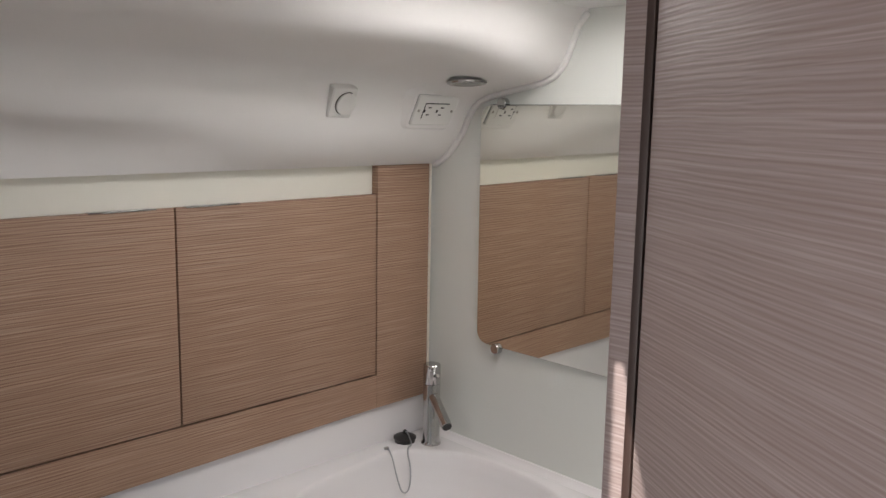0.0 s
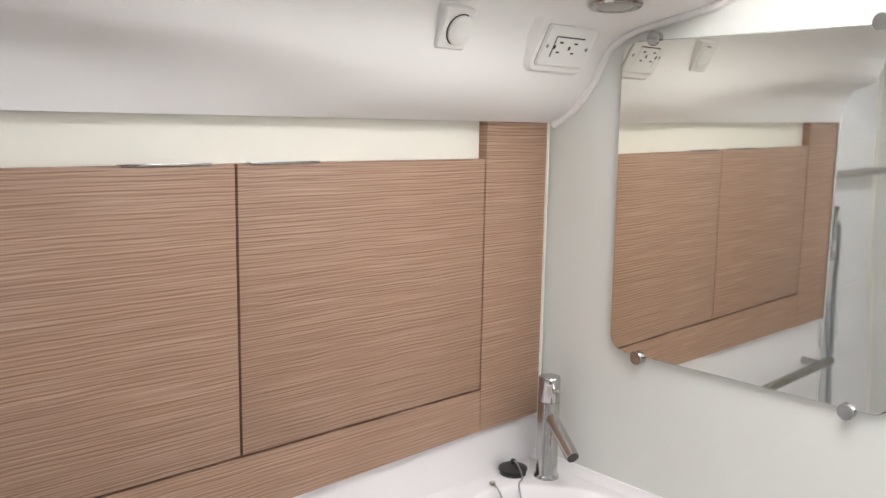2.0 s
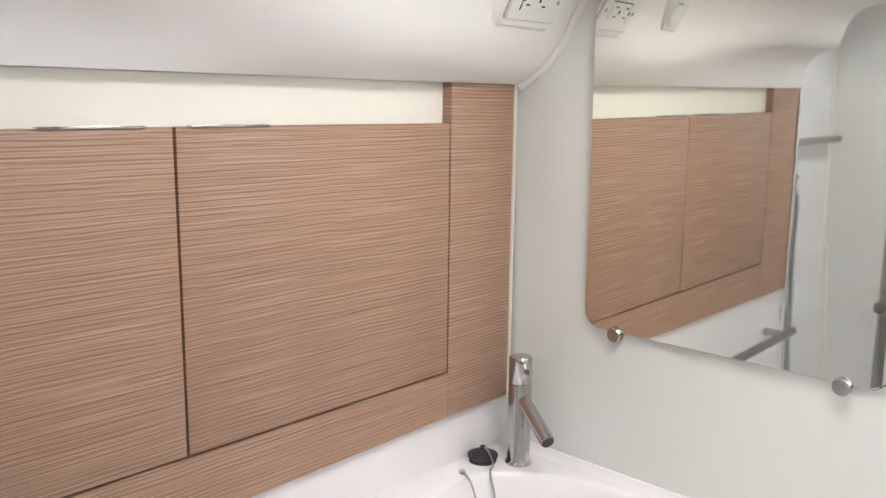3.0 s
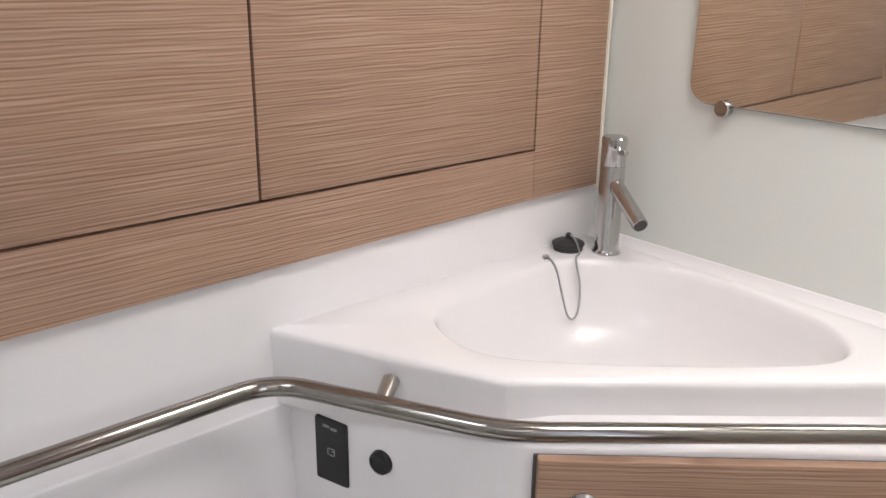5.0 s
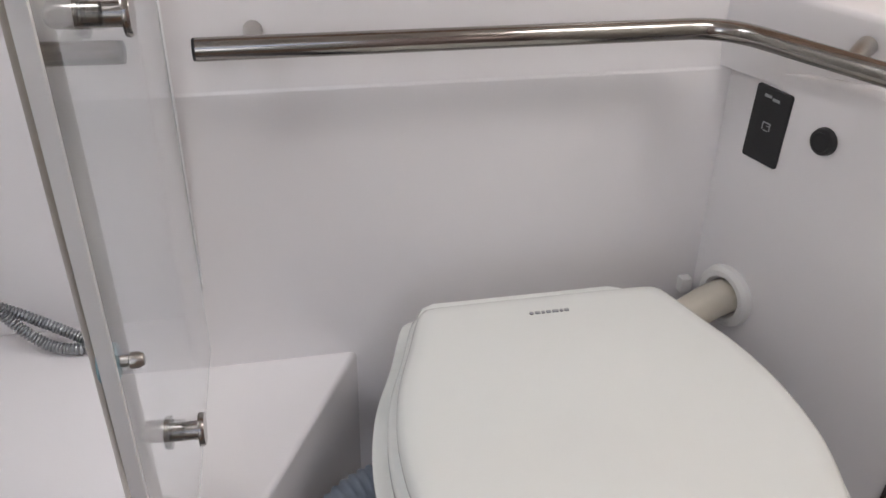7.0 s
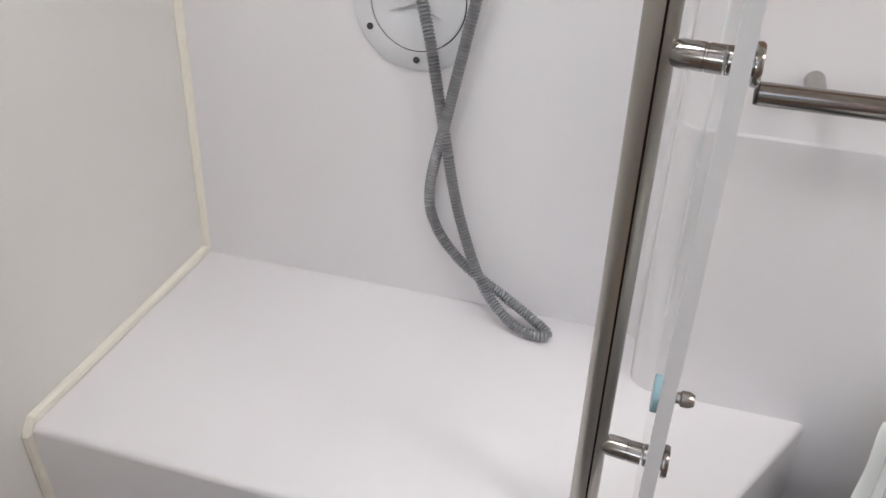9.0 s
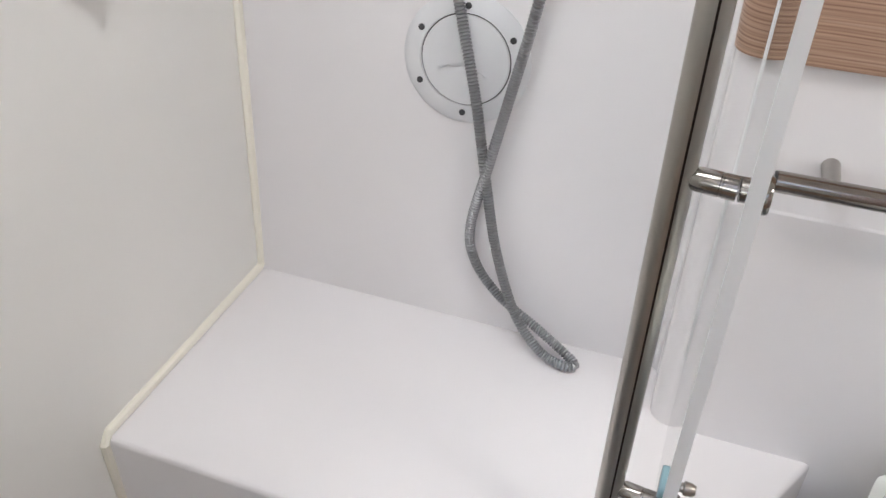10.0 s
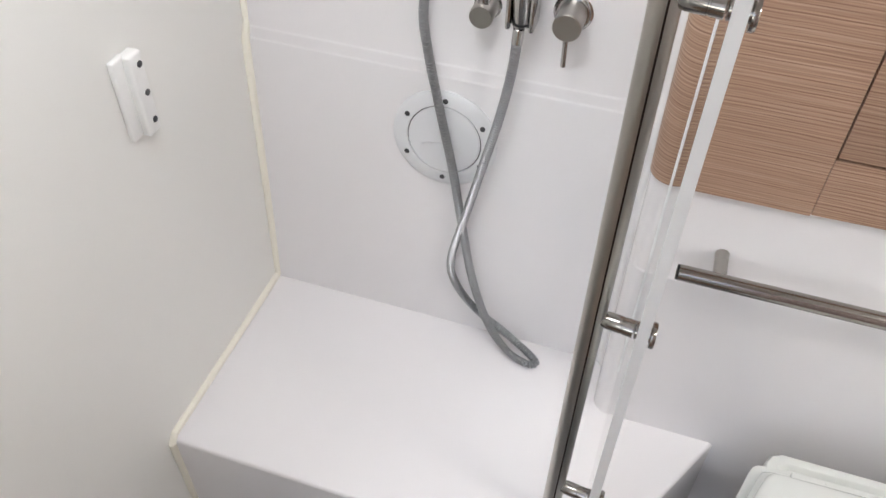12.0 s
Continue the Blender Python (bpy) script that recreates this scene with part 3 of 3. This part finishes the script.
for y in (-0.246, -0.640):
    for z in (MZ0 - 0.004, MZ1 + 0.004):
        part("clip", lathe([(0.0125, 0), (0.0135, 0.002), (0.0135, 0.016), (0.012, 0.018)], 24, axis((WX - 0.001, y, z), (-1, 0, 0))), CHROME, mir, "round chrome mirror clip")

# ---- grab rail ----
RZ = 0.8395
rail = base("grab_rail", (-0.3, -0.05, RZ), "polished steel grab rail bent round the washbasin", "handrail")
pts = rounded([(-0.684, -0.052, RZ), (-0.028, -0.052, RZ), (0.131, -0.352, RZ), (0.718, -0.854, RZ)], 0.055, 10)
part("tube", sweep(pts, 0.0137, 20), STEEL, rail)
part("end_cap", rod((-0.6875, -0.052, RZ), (-0.683, -0.052, RZ), 0.0130, 20, 0.001), BLACK, rail, "black end cap")
bm = lathe([(0.0100, 0.0), (0.0108, 0.012), (0.0115, 0.05), (0.0120, 0.066)], 12, axis((-0.620, -0.052, RZ), (0, 1, 0)))
part("bracket", bm, SATIN, rail)
part("bracket", lathe([(0.0095, 0.0), (0.0110, 0.02), (0.0125, 0.05)], 20, axis((0.050, -0.197, RZ), (0.040, 0.029, 0.010))), SATIN, rail)
part("bracket", lathe([(0.024, 0.0), (0.024, 0.004), (0.014, 0.008)], 20, axis((WX - 0.001, -0.863, RZ), (-0.76, 0.65, 0))), SATIN, rail)

# ---- flush panel and knob on the unit's side ----
SN = Vector((-(0.412), -0.125, 0)).normalized()
SU = Vector((0.125, -0.412, 0)).normalized()


def on_side(u, z):
    p = Vector((0.022, 0.034, 0)) + SU * u + SN * 0.0005
    return Vector((p.x, p.y, z))


fp = base("flush_panel", on_side(0.113, 0.708), "black toilet flush control panel with grey symbols", "switch")
FM = facing(on_side(0.113, 0.708), SN)
part("plate", plate(0.060, 0.106, 0.004, 0.006, 0.001, FM), BLACK, fp)
bm = bmesh.new()
for dx, dy, w, h in ((-0.008, 0.041, 0.012, 0.004), (0.006, 0.039, 0.012, 0.004)):
    plate(w, h, 0.001, 0.0006, 0, FM @ Matrix.Translation((dx, dy, 0.006)), bm)
part("symbol", bm, GREY_MARK, fp, "faint grey marks")
bm = bmesh.new()
for dx, dy, w, h in ((-0.006, 0.0, 0.0016, 0.011), (0.006, 0.0, 0.0016, 0.011), (0, 0.005, 0.012, 0.0016), (0, -0.006, 0.008, 0.0016), (0.003, 0.001, 0.005, 0.0014)):
    plate(w, h, 0.0006, 0.0006, 0, FM @ Matrix.Translation((dx, dy, 0.006)), bm)
part("symbol", bm, GREY_MARK, fp, "grey flush symbol")
kn = base("push_knob", on_side(0.204, 0.724), "round black push knob on the white moulding", "knob")
part("cap", lathe([(0.018, 0), (0.0185, 0.006), (0.017, 0.012), (0.013, 0.014), (0.012, 0.0125), (0.002, 0.0125)], 28, axis(on_side(0.204, 0.724), SN)), BLACK, kn)

# waste pipe with its flange
FP = on_side(0.118, 0.430)
wp = base("waste_pipe", FP, "beige waste pipe through a white wall flange", "pipe")
part("flange", lathe([(0.029, -0.001), (0.047, 0), (0.0495, 0.006), (0.048, 0.013), (0.042, 0.018), (0.034, 0.018), (0.0295, 0.012), (0.029, 0.002)], 36, axis(FP, SN), cap0=False, cap1=False), PLASTIC, wp)
part("pipe", sweep(spline([FP - SN * 0.01, FP + SN * 0.05 + Vector((0, 0, -0.004)), FP + SN * 0.12 + Vector((0, 0, -0.03)), FP + SN * 0.19 + Vector((0, 0.0, -0.08))], 0.01), 0.0275, 24), PIPE, wp)
hk = base("pipe_clip", on_side(0.03, 0.40), "small white plastic pipe clip", "clip")
part("tab", box(0.006, 0.026, -0.024, 0.004, 0.398, 0.424, 0.003), PLASTIC, hk)

# ---- toilet ----
TX, TZ = -0.280, 0.528


def lid_outline(grow=0.0, front=-0.640, back=-0.166):
    """Straight back with rounded corners, bulging sides and a round front."""
    half = [(0.0, back), (0.10, back), (0.150, back - 0.0015), (0.163, back - 0.014), (0.182, -0.235), (0.207, -0.31), (0.218, -0.39), (0.212, -0.475), (0.180, -0.56), (0.116, front + 0.022), (0.05, front + 0.003), (0.0, front)]
    cx, cy = 0.0, -0.40
    pts = []
    for x, y in half + [(-x, y) for x, y in half[-2:0:-1]]:
        d = Vector((x - cx, y - cy))
        d = d * (1 + grow / d.length)
        pts.append((TX + cx + d.x, cy + d.y))
    return [(p.x, p.y) for p in spline([(x, y, 0) for x, y in pts] + [(*pts[0], 0)], 0.012)][:-1]


def at_z(pts, z, tilt=0.0):
    return [(x, y, z + tilt * (y + 0.4)) for x, y in pts]


def shrink(pts, k):
    return [(TX + (x - TX) * k, -0.40 + (y + 0.40) * k) for x, y in pts]


wc = base("toilet", (TX, -0.4, 0.0), "white marine toilet with its lid closed", "toilet")
L = lid_outline(0.005)
Lb = lid_outline(0.009)
loops = [at_z(L, TZ - 0.024), at_z(Lb, TZ - 0.020), at_z(Lb, TZ - 0.012), at_z(L, TZ - 0.004), at_z(shrink(L, 0.975), TZ), at_z(shrink(L, 0.90), TZ + 0.003), at_z(shrink(L, 0.6), TZ + 0.006), at_z(shrink(L, 0.2), TZ + 0.008)]
part("lid", loft(loops), CERAMIC, wc, angle=60)
G = lid_outline(0.019, back=-0.160)
loops = [at_z(shrink(G, 0.98), TZ - 0.052), at_z(G, TZ - 0.048), at_z(G, TZ - 0.032), at_z(shrink(G, 0.98), TZ - 0.027)]
part("seat", loft(loops), CERAMIC, wc, angle=60)
B = lid_outline(0.040, back=-0.150)
loops = [at_z(shrink(B, 0.55), 0.0), at_z(shrink(B, 0.58), 0.06), at_z(shrink(B, 0.66), 0.20), at_z(shrink(B, 0.80), 0.33), at_z(shrink(B, 0.93), 0.43), at_z(shrink(B, 0.985), 0.465), at_z(shrink(B, 0.985), TZ - 0.055)]
part("bowl", loft(loops), CERAMIC, wc, angle=60)
DECK = [(TX - 0.172, -0.26), (TX - 0.158, -0.108), (TX - 0.150, -0.092), (TX - 0.132, -0.083), (TX + 0.132, -0.083), (TX + 0.150, -0.092), (TX + 0.158, -0.108), (TX + 0.172, -0.26)]


def deck_loop(k, z):
    return [(TX + (x - TX) * (1 - k / 0.16), -0.26 + (y + 0.26) * (1 - k / 0.175), z) for x, y in DECK]


part("rear_deck", loft([deck_loop(0.006, 0.36), deck_loop(0.0, 0.40), deck_loop(0.0, 0.468), deck_loop(0.003, 0.474), deck_loop(0.016, 0.476), deck_loop(0.019, 0.473), deck_loop(0.024, 0.462)]), CERAMIC, wc, angle=50)
for x in (TX - 0.115, TX + 0.055):
    part("hinge_block", box(x, x + 0.060, -0.176, -0.120, 0.458, 0.484, 0.005), CERAMIC, wc)
bm = bmesh.new()
x = TX - 0.030
for w in (0.006, 0.008, 0.005, 0.007, 0.009, 0.005, 0.007):
    box(x, x + w - 0.0015, -0.2070, -0.2030, TZ + 0.0020, TZ + 0.0058, bm=bm)
    x += w + 0.001
part("maker_mark", bm, GREY_MARK, wc, "small grey maker's mark")

# sanitation hose beside the toilet
hz = base("sanitation_hose", (-0.52, -0.3, 0.0), "ribbed blue-grey sanitation hose beside the toilet", "hose")
run = spline([(-0.42, -0.205, 0.25), (-0.47, -0.210, 0.275), (-0.52, -0.222, 0.283), (-0.575, -0.252, 0.268), (-0.628, -0.315, 0.215), (-0.645, -0.385, 0.12), (-0.64, -0.44, 0.03)], 0.004)
part("tube", sweep(run, lambda i: 0.0215 if i % 3 == 0 else 0.0248, 18), HOSE_BLUE, hz, angle=80)

# ---- shower ----
seat_plan = [(WL, -0.362), (-0.70, -0.362), (-0.502, 0.004), (-0.722, 0.004), (-0.722, 0.128), (WL, 0.128)]
bm = prism(seat_plan, 0.0, SEAT, 0.010, 3, only_top=True)
thing("shower_bench", bm, GELCOAT, "glossy white moulded shower bench with a step", "bench", angle=50)

# inspection plate
IC = Vector((-1.152, 0.1515, 0.840))
IN = Vector((0, -1, 0.0693)).normalized()
IM = facing(IC, IN)
ip = base("inspection_plate", IC, "pale grey round inspection plate with six screws", "hatch")
part("collar", lathe([(0.104, -0.004), (0.104, 0.002), (0.098, 0.006), (0.0745, 0.007), (0.0735, 0.004)], 56, IM, cap0=False, cap1=False), HATCH_PLASTIC, ip)
part("gap_ring", lathe([(0.0738, 0.0035), (0.0716, 0.0035)], 56, IM, cap0=False, cap1=False), SHADOW_GAP, ip, "thin dark joint")


def lid_height(x, y):
    """A nearly flat lid with a finger pocket under a caret-shaped lip."""
    drop = -0.004 - 0.42 * abs(x + 0.008) - y
    z = 0.0066
    if drop > 0 and abs(x + 0.004) < 0.042:
        z -= 0.011 * math.exp(-drop / 0.016) * (1 - (abs(x + 0.004) / 0.042) ** 2)
    return z


RADII = [0.0700 - 0.0025 * i for i in range(28)]
loops = [[(0.0718 * math.cos(a), 0.0718 * math.sin(a), z) for a in (radians(4 * k) for k in range(90))] for z in (0.0, 0.0058)]
for r in RADII:
    loops.append([(x, y, lid_height(x, y)) for x, y in ((r * math.cos(radians(4 * k)), r * math.sin(radians(4 * k))) for k in range(90))])
bm = loft(loops)
bm.transform(IM)
part("lid", bm, HATCH_PLASTIC, ip, "lid with a finger pocket", angle=40)
for i in range(6):
    a = radians(90 + 60 * i)
    part("screw", lathe([(0.0052, 0), (0.0052, 0.0015), (0.003, 0.0022)], 12, IM @ Matrix.Translation((0.0855 * math.cos(a), 0.0855 * math.sin(a), 0.0062))), SCREW, ip)

# shower mixer, outlet elbow and handset
WN = Vector((0, -1, 0.015)).normalized()


def wall_at(x, z):
    return Vector((x, 0.176 + (z - 1.012) * 0.0143, z))


M0 = wall_at(-0.945, 1.135)
mx = base("shower_mixer", M0, "chrome shower mixer with a pin lever", "tap")
part("rosette", lathe([(0.034, 0), (0.034, 0.004), (0.030, 0.008), (0.026, 0.009)], 32, axis(M0, WN)), CHROME, mx)
part("knob", lathe([(0.0235, 0.009), (0.0235, 0.058), (0.022, 0.060)], 32, axis(M0, WN)), SATIN, mx)
part("lever", rod(M0 + WN * 0.050 + Vector((0, 0, -0.020)), M0 + WN * 0.055 + Vector((0.002, 0, -0.072)), 0.0045, 12, 0.001), CHROME, mx)

E0 = wall_at(-1.088, 1.122)
el = base("shower_outlet", E0, "chrome shower hose outlet elbow", "outlet")
part("rosette", lathe([(0.026, 0), (0.026, 0.004), (0.022, 0.007)], 28, axis(E0, WN)), CHROME, el)
part("elbow", lathe([(0.020, 0.007), (0.0205, 0.048), (0.019, 0.052)], 28, axis(E0, WN)), SATIN, el)
part("nut", rod(E0 + WN * 0.034 + Vector((0, 0, 0.012)), E0 + WN * 0.034 + Vector((-0.003, 0, 0.058)), 0.0105, 12, 0.001), CHROME, el)

H0 = wall_at(-1.020, 1.170)
hs = base("hand_shower", H0, "chrome hand shower hanging in its wall holder", "shower")
part("holder_base", lathe([(0.022, 0), (0.022, 0.006), (0.014, 0.010), (0.012, 0.030)], 24, axis(H0, WN)), CHROME, hs)
for s in (-1, 1):
    part("holder_jaw", box(H0.x + s * 0.0195 - 0.004, H0.x + s * 0.0195 + 0.004, H0.y - 0.066, H0.y - 0.020, 1.118, 1.190, 0.003), CHROME, hs)
part("handle", lathe([(0.010, 0), (0.0155, 0.004), (0.0165, 0.03), (0.0165, 0.16), (0.019, 0.20)], 24, axis(H0 + WN * 0.046 + Vector((0, 0, -0.052)), (0, -0.12, 1))), CHROME, hs)
part("grip_ring", lathe([(0.0160, 0.0), (0.0165, 0.001), (0.0165, 0.0035), (0.0160, 0.0045)], 24, axis(H0 + WN * 0.046 + Vector((0, -0.0018, -0.044)), (0, -0.12, 1))), BLACK, hs)

# hose: from the outlet down to the seat, and back up to the handset
run = spline([(-1.091, 0.135, 1.177), (-1.122, 0.143, 1.248), (-1.174, 0.148, 1.218), (-1.196, 0.155, 1.105), (-1.186, 0.153, 1.017), (-1.158, 0.140, 0.907), (-1.125, 0.122, 0.79), (-1.098, 0.112, 0.655), (-1.068, 0.098, 0.53),
              (-1.022, 0.080, 0.420), (-0.968, 0.062, 0.365), (-0.922, 0.050, 0.356), (-0.903, 0.058, 0.357), (-0.926, 0.072, 0.366), (-0.985, 0.090, 0.392), (-1.058, 0.100, 0.434),
              (-1.108, 0.110, 0.490), (-1.120, 0.112, 0.560), (-1.093, 0.112, 0.690), (-1.068, 0.116, 0.81), (-1.043, 0.120, 0.93), (-1.028, 0.124, 1.03), (-1.022, 0.126, 1.119)], 0.0018)
sh = base("shower_hose", (-1.0, 0.1, SEAT), "ribbed chrome shower hose looped on the seat", "hose")
part("tube", sweep(run, lambda i: 0.0064 if i % 3 == 0 else 0.0089, 12), HOSE_METAL, sh, angle=45)

part("ferrule", rod(run[0] + Vector((0, 0, 0.002)), run[20], 0.0098, 16, 0.001), CHROME, sh)
part("ferrule", rod(run[-17], run[-1], 0.0098, 16, 0.001), CHROME, sh)

# glass screen with its post
PX, PY = -0.794, -0.2876
GX1 = -0.7296
gs = base("glass_screen", (-0.736, -0.2, SEAT), "clear glass shower screen clamped to a steel post", "shower screen")


def glass_slab(y0, y1, half, z0, z1):
    """The pane stands slightly askew: its plane drifts with y."""
    mid = [(-0.738 + 0.022 * (y + 0.5), y) for y in (y0, y1)]
    return loft([[(mid[0][0] - half, y0, z), (mid[0][0] + half, y0, z), (mid[1][0] + half, y1, z), (mid[1][0] - half, y1, z)] for z in (z0, z1)])


pane = part("glass_pane", glass_slab(-0.498, -0.007, 0.004, SEAT + 0.035, 1.92), GLASS, gs, smooth=False)
part("edge_seal", glass_slab(-0.5035, -0.4985, 0.0058, SEAT + 0.036, 1.919), SEAL_GLINT, gs, "milky edge seal", smooth=False)
# white strip paints the light that shines in the glass's far edge
part("far_edge_glint", glass_slab(-0.0065, -0.0035, 0.0062, SEAT + 0.036, 1.919), SEAL_GLINT, gs, "white strip painting the bright line of the pane's far edge", smooth=False)
pane.visible_shadow = False
part("post", rod((PX, PY, SEAT), (PX, PY, 1.98), 0.0165, 28), SATIN, gs)
part("slot", rod((PX + 0.0035, PY - 0.0160, SEAT + 0.03), (PX + 0.0035, PY - 0.0160, 1.98), 0.0012, 8), SHADOW_GAP, gs, "dark slot along the post")
part("foot_flange", lathe([(0.038, 0), (0.038, 0.004), (0.034, 0.008), (0.022, 0.010), (0.0185, 0.030), (0.0168, 0.031)], 32, Matrix.Translation((PX, PY, SEAT))), SATIN, gs)
for z in (0.493, 0.954, 1.432):
    part("clamp_arm", lathe([(0.0105, 0.012), (0.0125, 0.020), (0.0125, 0.040), (0.0118, 0.0405), (0.0118, 0.0425), (0.0125, 0.043), (0.0125, 0.0562)], 24, axis((PX, PY, z), (1, -0.12, 0))), STEEL, gs)
    part("clamp_disc", lathe([(0.0105, 0.0), (0.0105, 0.014), (0.0185, 0.0145), (0.019, 0.018), (0.0175, 0.021), (0.006, 0.021)], 28, axis((GX1, PY - 0.009, z), (1, 0, 0))), STEEL, gs)
part("bumper", lathe([(0.0140, 0), (0.0152, 0.0012), (0.0152, 0.006), (0.014, 0.0072)], 28, axis((-0.7415, -0.480, 0.746), (-1, 0, 0))), TEAL, gs, "round pale teal bumper")
part("bolt", lathe([(0.0045, 0.0), (0.0045, 0.006), (0.0065, 0.007), (0.0065, 0.013), (0.0045, 0.017)], 16, axis((-0.7335, -0.480, 0.746), (1, 0, 0))), SATIN, gs)

# door keeper on the west bulkhead
kp = base("door_keeper", (WL, -0.18, 1.07), "white plastic door keeper with three dark screws", "latch")
part("plate", box(WL, WL + 0.011, -0.214, -0.180, 0.995, 1.140, 0.004, seg=3), PLASTIC, kp)
part("ridge", box(WL, WL + 0.024, -0.190, -0.158, 0.992, 1.138, 0.005, seg=3), PLASTIC, kp)
for z in (1.118, 1.067, 1.016):
    part("screw", lathe([(0.0055, 0), (0.0055, 0.002), (0.003, 0.0026)], 12, axis((WL + 0.0235, -0.170, z), (1, 0, 0))), SCREW, kp)

gr = base("shower_grab_rail", (-1.15, 0.18, 1.425), "steel grab rail high on the shower's hull side", "handrail")
part("tube", rod((-1.50, 0.125, 1.425), (-0.80, 0.125, 1.425), 0.0150, 20, 0.002), SATIN, gr)
for x in (-1.42, -0.88):
    part("bracket", rod((x, 0.125, 1.425), (x, 0.181, 1.425), 0.010, 16), SATIN, gr)

# ---- fittings of the deckhead ----
LN = Vector((0.0, -0.22, -1)).normalized()
LC = Vector((0.580, -0.258, soffit_z(0.580, -0.258)))
lamp = base("ceiling_lamp", LC, "small round chrome recessed ceiling lamp, unlit", "lamp")
LMX = axis(LC + Vector((0, 0, -0.004)), (-0.05, -0.09, -1))
part("bezel", lathe([(0.030, -0.001), (0.044, -0.004), (0.046, -0.001), (0.043, 0.002), (0.034, 0.003), (0.030, 0.001)], 40, LMX, cap0=False, cap1=False), CHROME, lamp)
part("lens", lathe([(0.031, -0.001), (0.030, 0.001), (0.02, 0.002)], 36, LMX), LENS, lamp)

OC, ON = Vector((0.590, -0.139, 1.756)), Vector((-0.05, -0.80, -0.46)).normalized()
om = facing(OC + ON * 0.004, ON)
ot = base("power_socket", OC, "white double power socket on a raised plate", "socket")
part("surround", plate(0.172, 0.132, 0.022, 0.022, 0.016, facing(OC - ON * 0.018, ON)), DECKHEAD, ot)
# slightly larger grey plate paints the thin shadow along the cover's edges
part("edge_strip", plate(0.1232, 0.0792, 0.005, 0.0012, 0, om), GREY_MARK, ot, "grey outline painting the thin shadow round the cover plate")
face = part("cover_plate", plate(0.122, 0.078, 0.004, 0.006, 0.0025, om), PLASTIC, ot)
part("insert", plate(0.070, 0.036, 0.002, 0.0015, 0.0006, om @ Matrix.Translation((0, 0, 0.006))), PLASTIC, face)
bm = bmesh.new()
plate(0.072, 0.0022, 0.0005, 0.0005, 0, om @ Matrix.Translation((0.001, 0.0195, 0.006)), bm)
plate(0.0022, 0.040, 0.0005, 0.0005, 0, om @ Matrix.Translation((-0.036, 0.0, 0.006)), bm)
for dx in (-0.019, 0.019):
    for ox, oy, w, h in ((0.002, 0.0095, 0.0095, 0.003), (0.001, -0.0095, 0.0085, 0.003), (-0.0115, 0.0, 0.005, 0.007)):
        plate(w, h, 0.0008, 0.0006, 0, om @ Matrix.Translation((dx + ox - 0.004, oy, 0.0075)), bm)
part("slots", bm, BLACK, face, "dark socket slots")
for dx in (-0.051, 0.051):
    part("screw", lathe([(0.0035, 0), (0.0035, 0.001), (0.002, 0.0016)], 12, om @ Matrix.Translation((dx, 0, 0.006))), SATIN, face)

SC, SWN = Vector((0.331, -0.1225, 1.765)), Vector((-0.03, -0.885, -0.46)).normalized()
sm = facing(SC - SWN * 0.002, SWN)
sw = base("light_switch", SC, "white rotary light switch on a square plate", "switch")
part("plate", plate(0.064, 0.070, 0.004, 0.024, 0.003, sm @ Matrix.Translation((0, 0, -0.016))), PLASTIC, sw)
# black arc on the left only paints the shade in the dial's joint
arc = [sm @ Vector((0.007 + 0.0262 * math.cos(radians(a)), 0.0262 * math.sin(radians(a)), 0.0085)) for a in range(70, 251, 6)]
part("dial_gap_shade", sweep(arc, 0.0010, 6), SHADOW_GAP, sw, "dark arc painting the shade in the dial's joint")
part("dial", lathe([(0.0255, 0.007), (0.0255, 0.0125), (0.023, 0.0145), (0.01, 0.0155)], 36, sm @ Matrix.Translation((0.007, 0, 0))), PLASTIC, sw)

# ---- the open door and its jamb ----
jb = base("door_jamb", (0.01, -1.07, 0.0), "limed oak door jamb with a dark rebate", "door frame")
part("post", box(-0.001, 0.0295, -1.087, -1.046, 0.0, 1.95, 0.003), OAK_DOOR, jb)
part("rebate", box(-0.028, 0.030, -1.101, -1.0905, 0.0, 1.95, 0.001), OAK_EDGE, jb, "dark rebate strip")
dd = Vector((-0.54, -0.84, 0)).normalized()
dn = Vector((-dd.y, dd.x, 0))
if dn.x > 0:
    dn = -dn
leaf = base("door_leaf", (-0.03, -1.105, 0.0), "limed oak cabin door standing open", "door")
own = box(0.0, 0.62, -0.034, 0.0, 0.03, 1.92, 0.003)
own.transform(Matrix(((dd.x, dn.x, 0, -0.030), (dd.y, dn.y, 0, -1.104), (0, 0, 1, 0), (0, 0, 0, 1))))
part("panel", own, OAK_DOOR, leaf)
own = box(-0.0015, 0.0, -0.032, -0.002, 0.033, 1.917)
own.transform(Matrix(((dd.x, dn.x, 0, -0.030), (dd.y, dn.y, 0, -1.104), (0, 0, 1, 0), (0, 0, 0, 1))))
part("edge_band", own, OAK_EDGE, leaf, "dark edge band of the door")
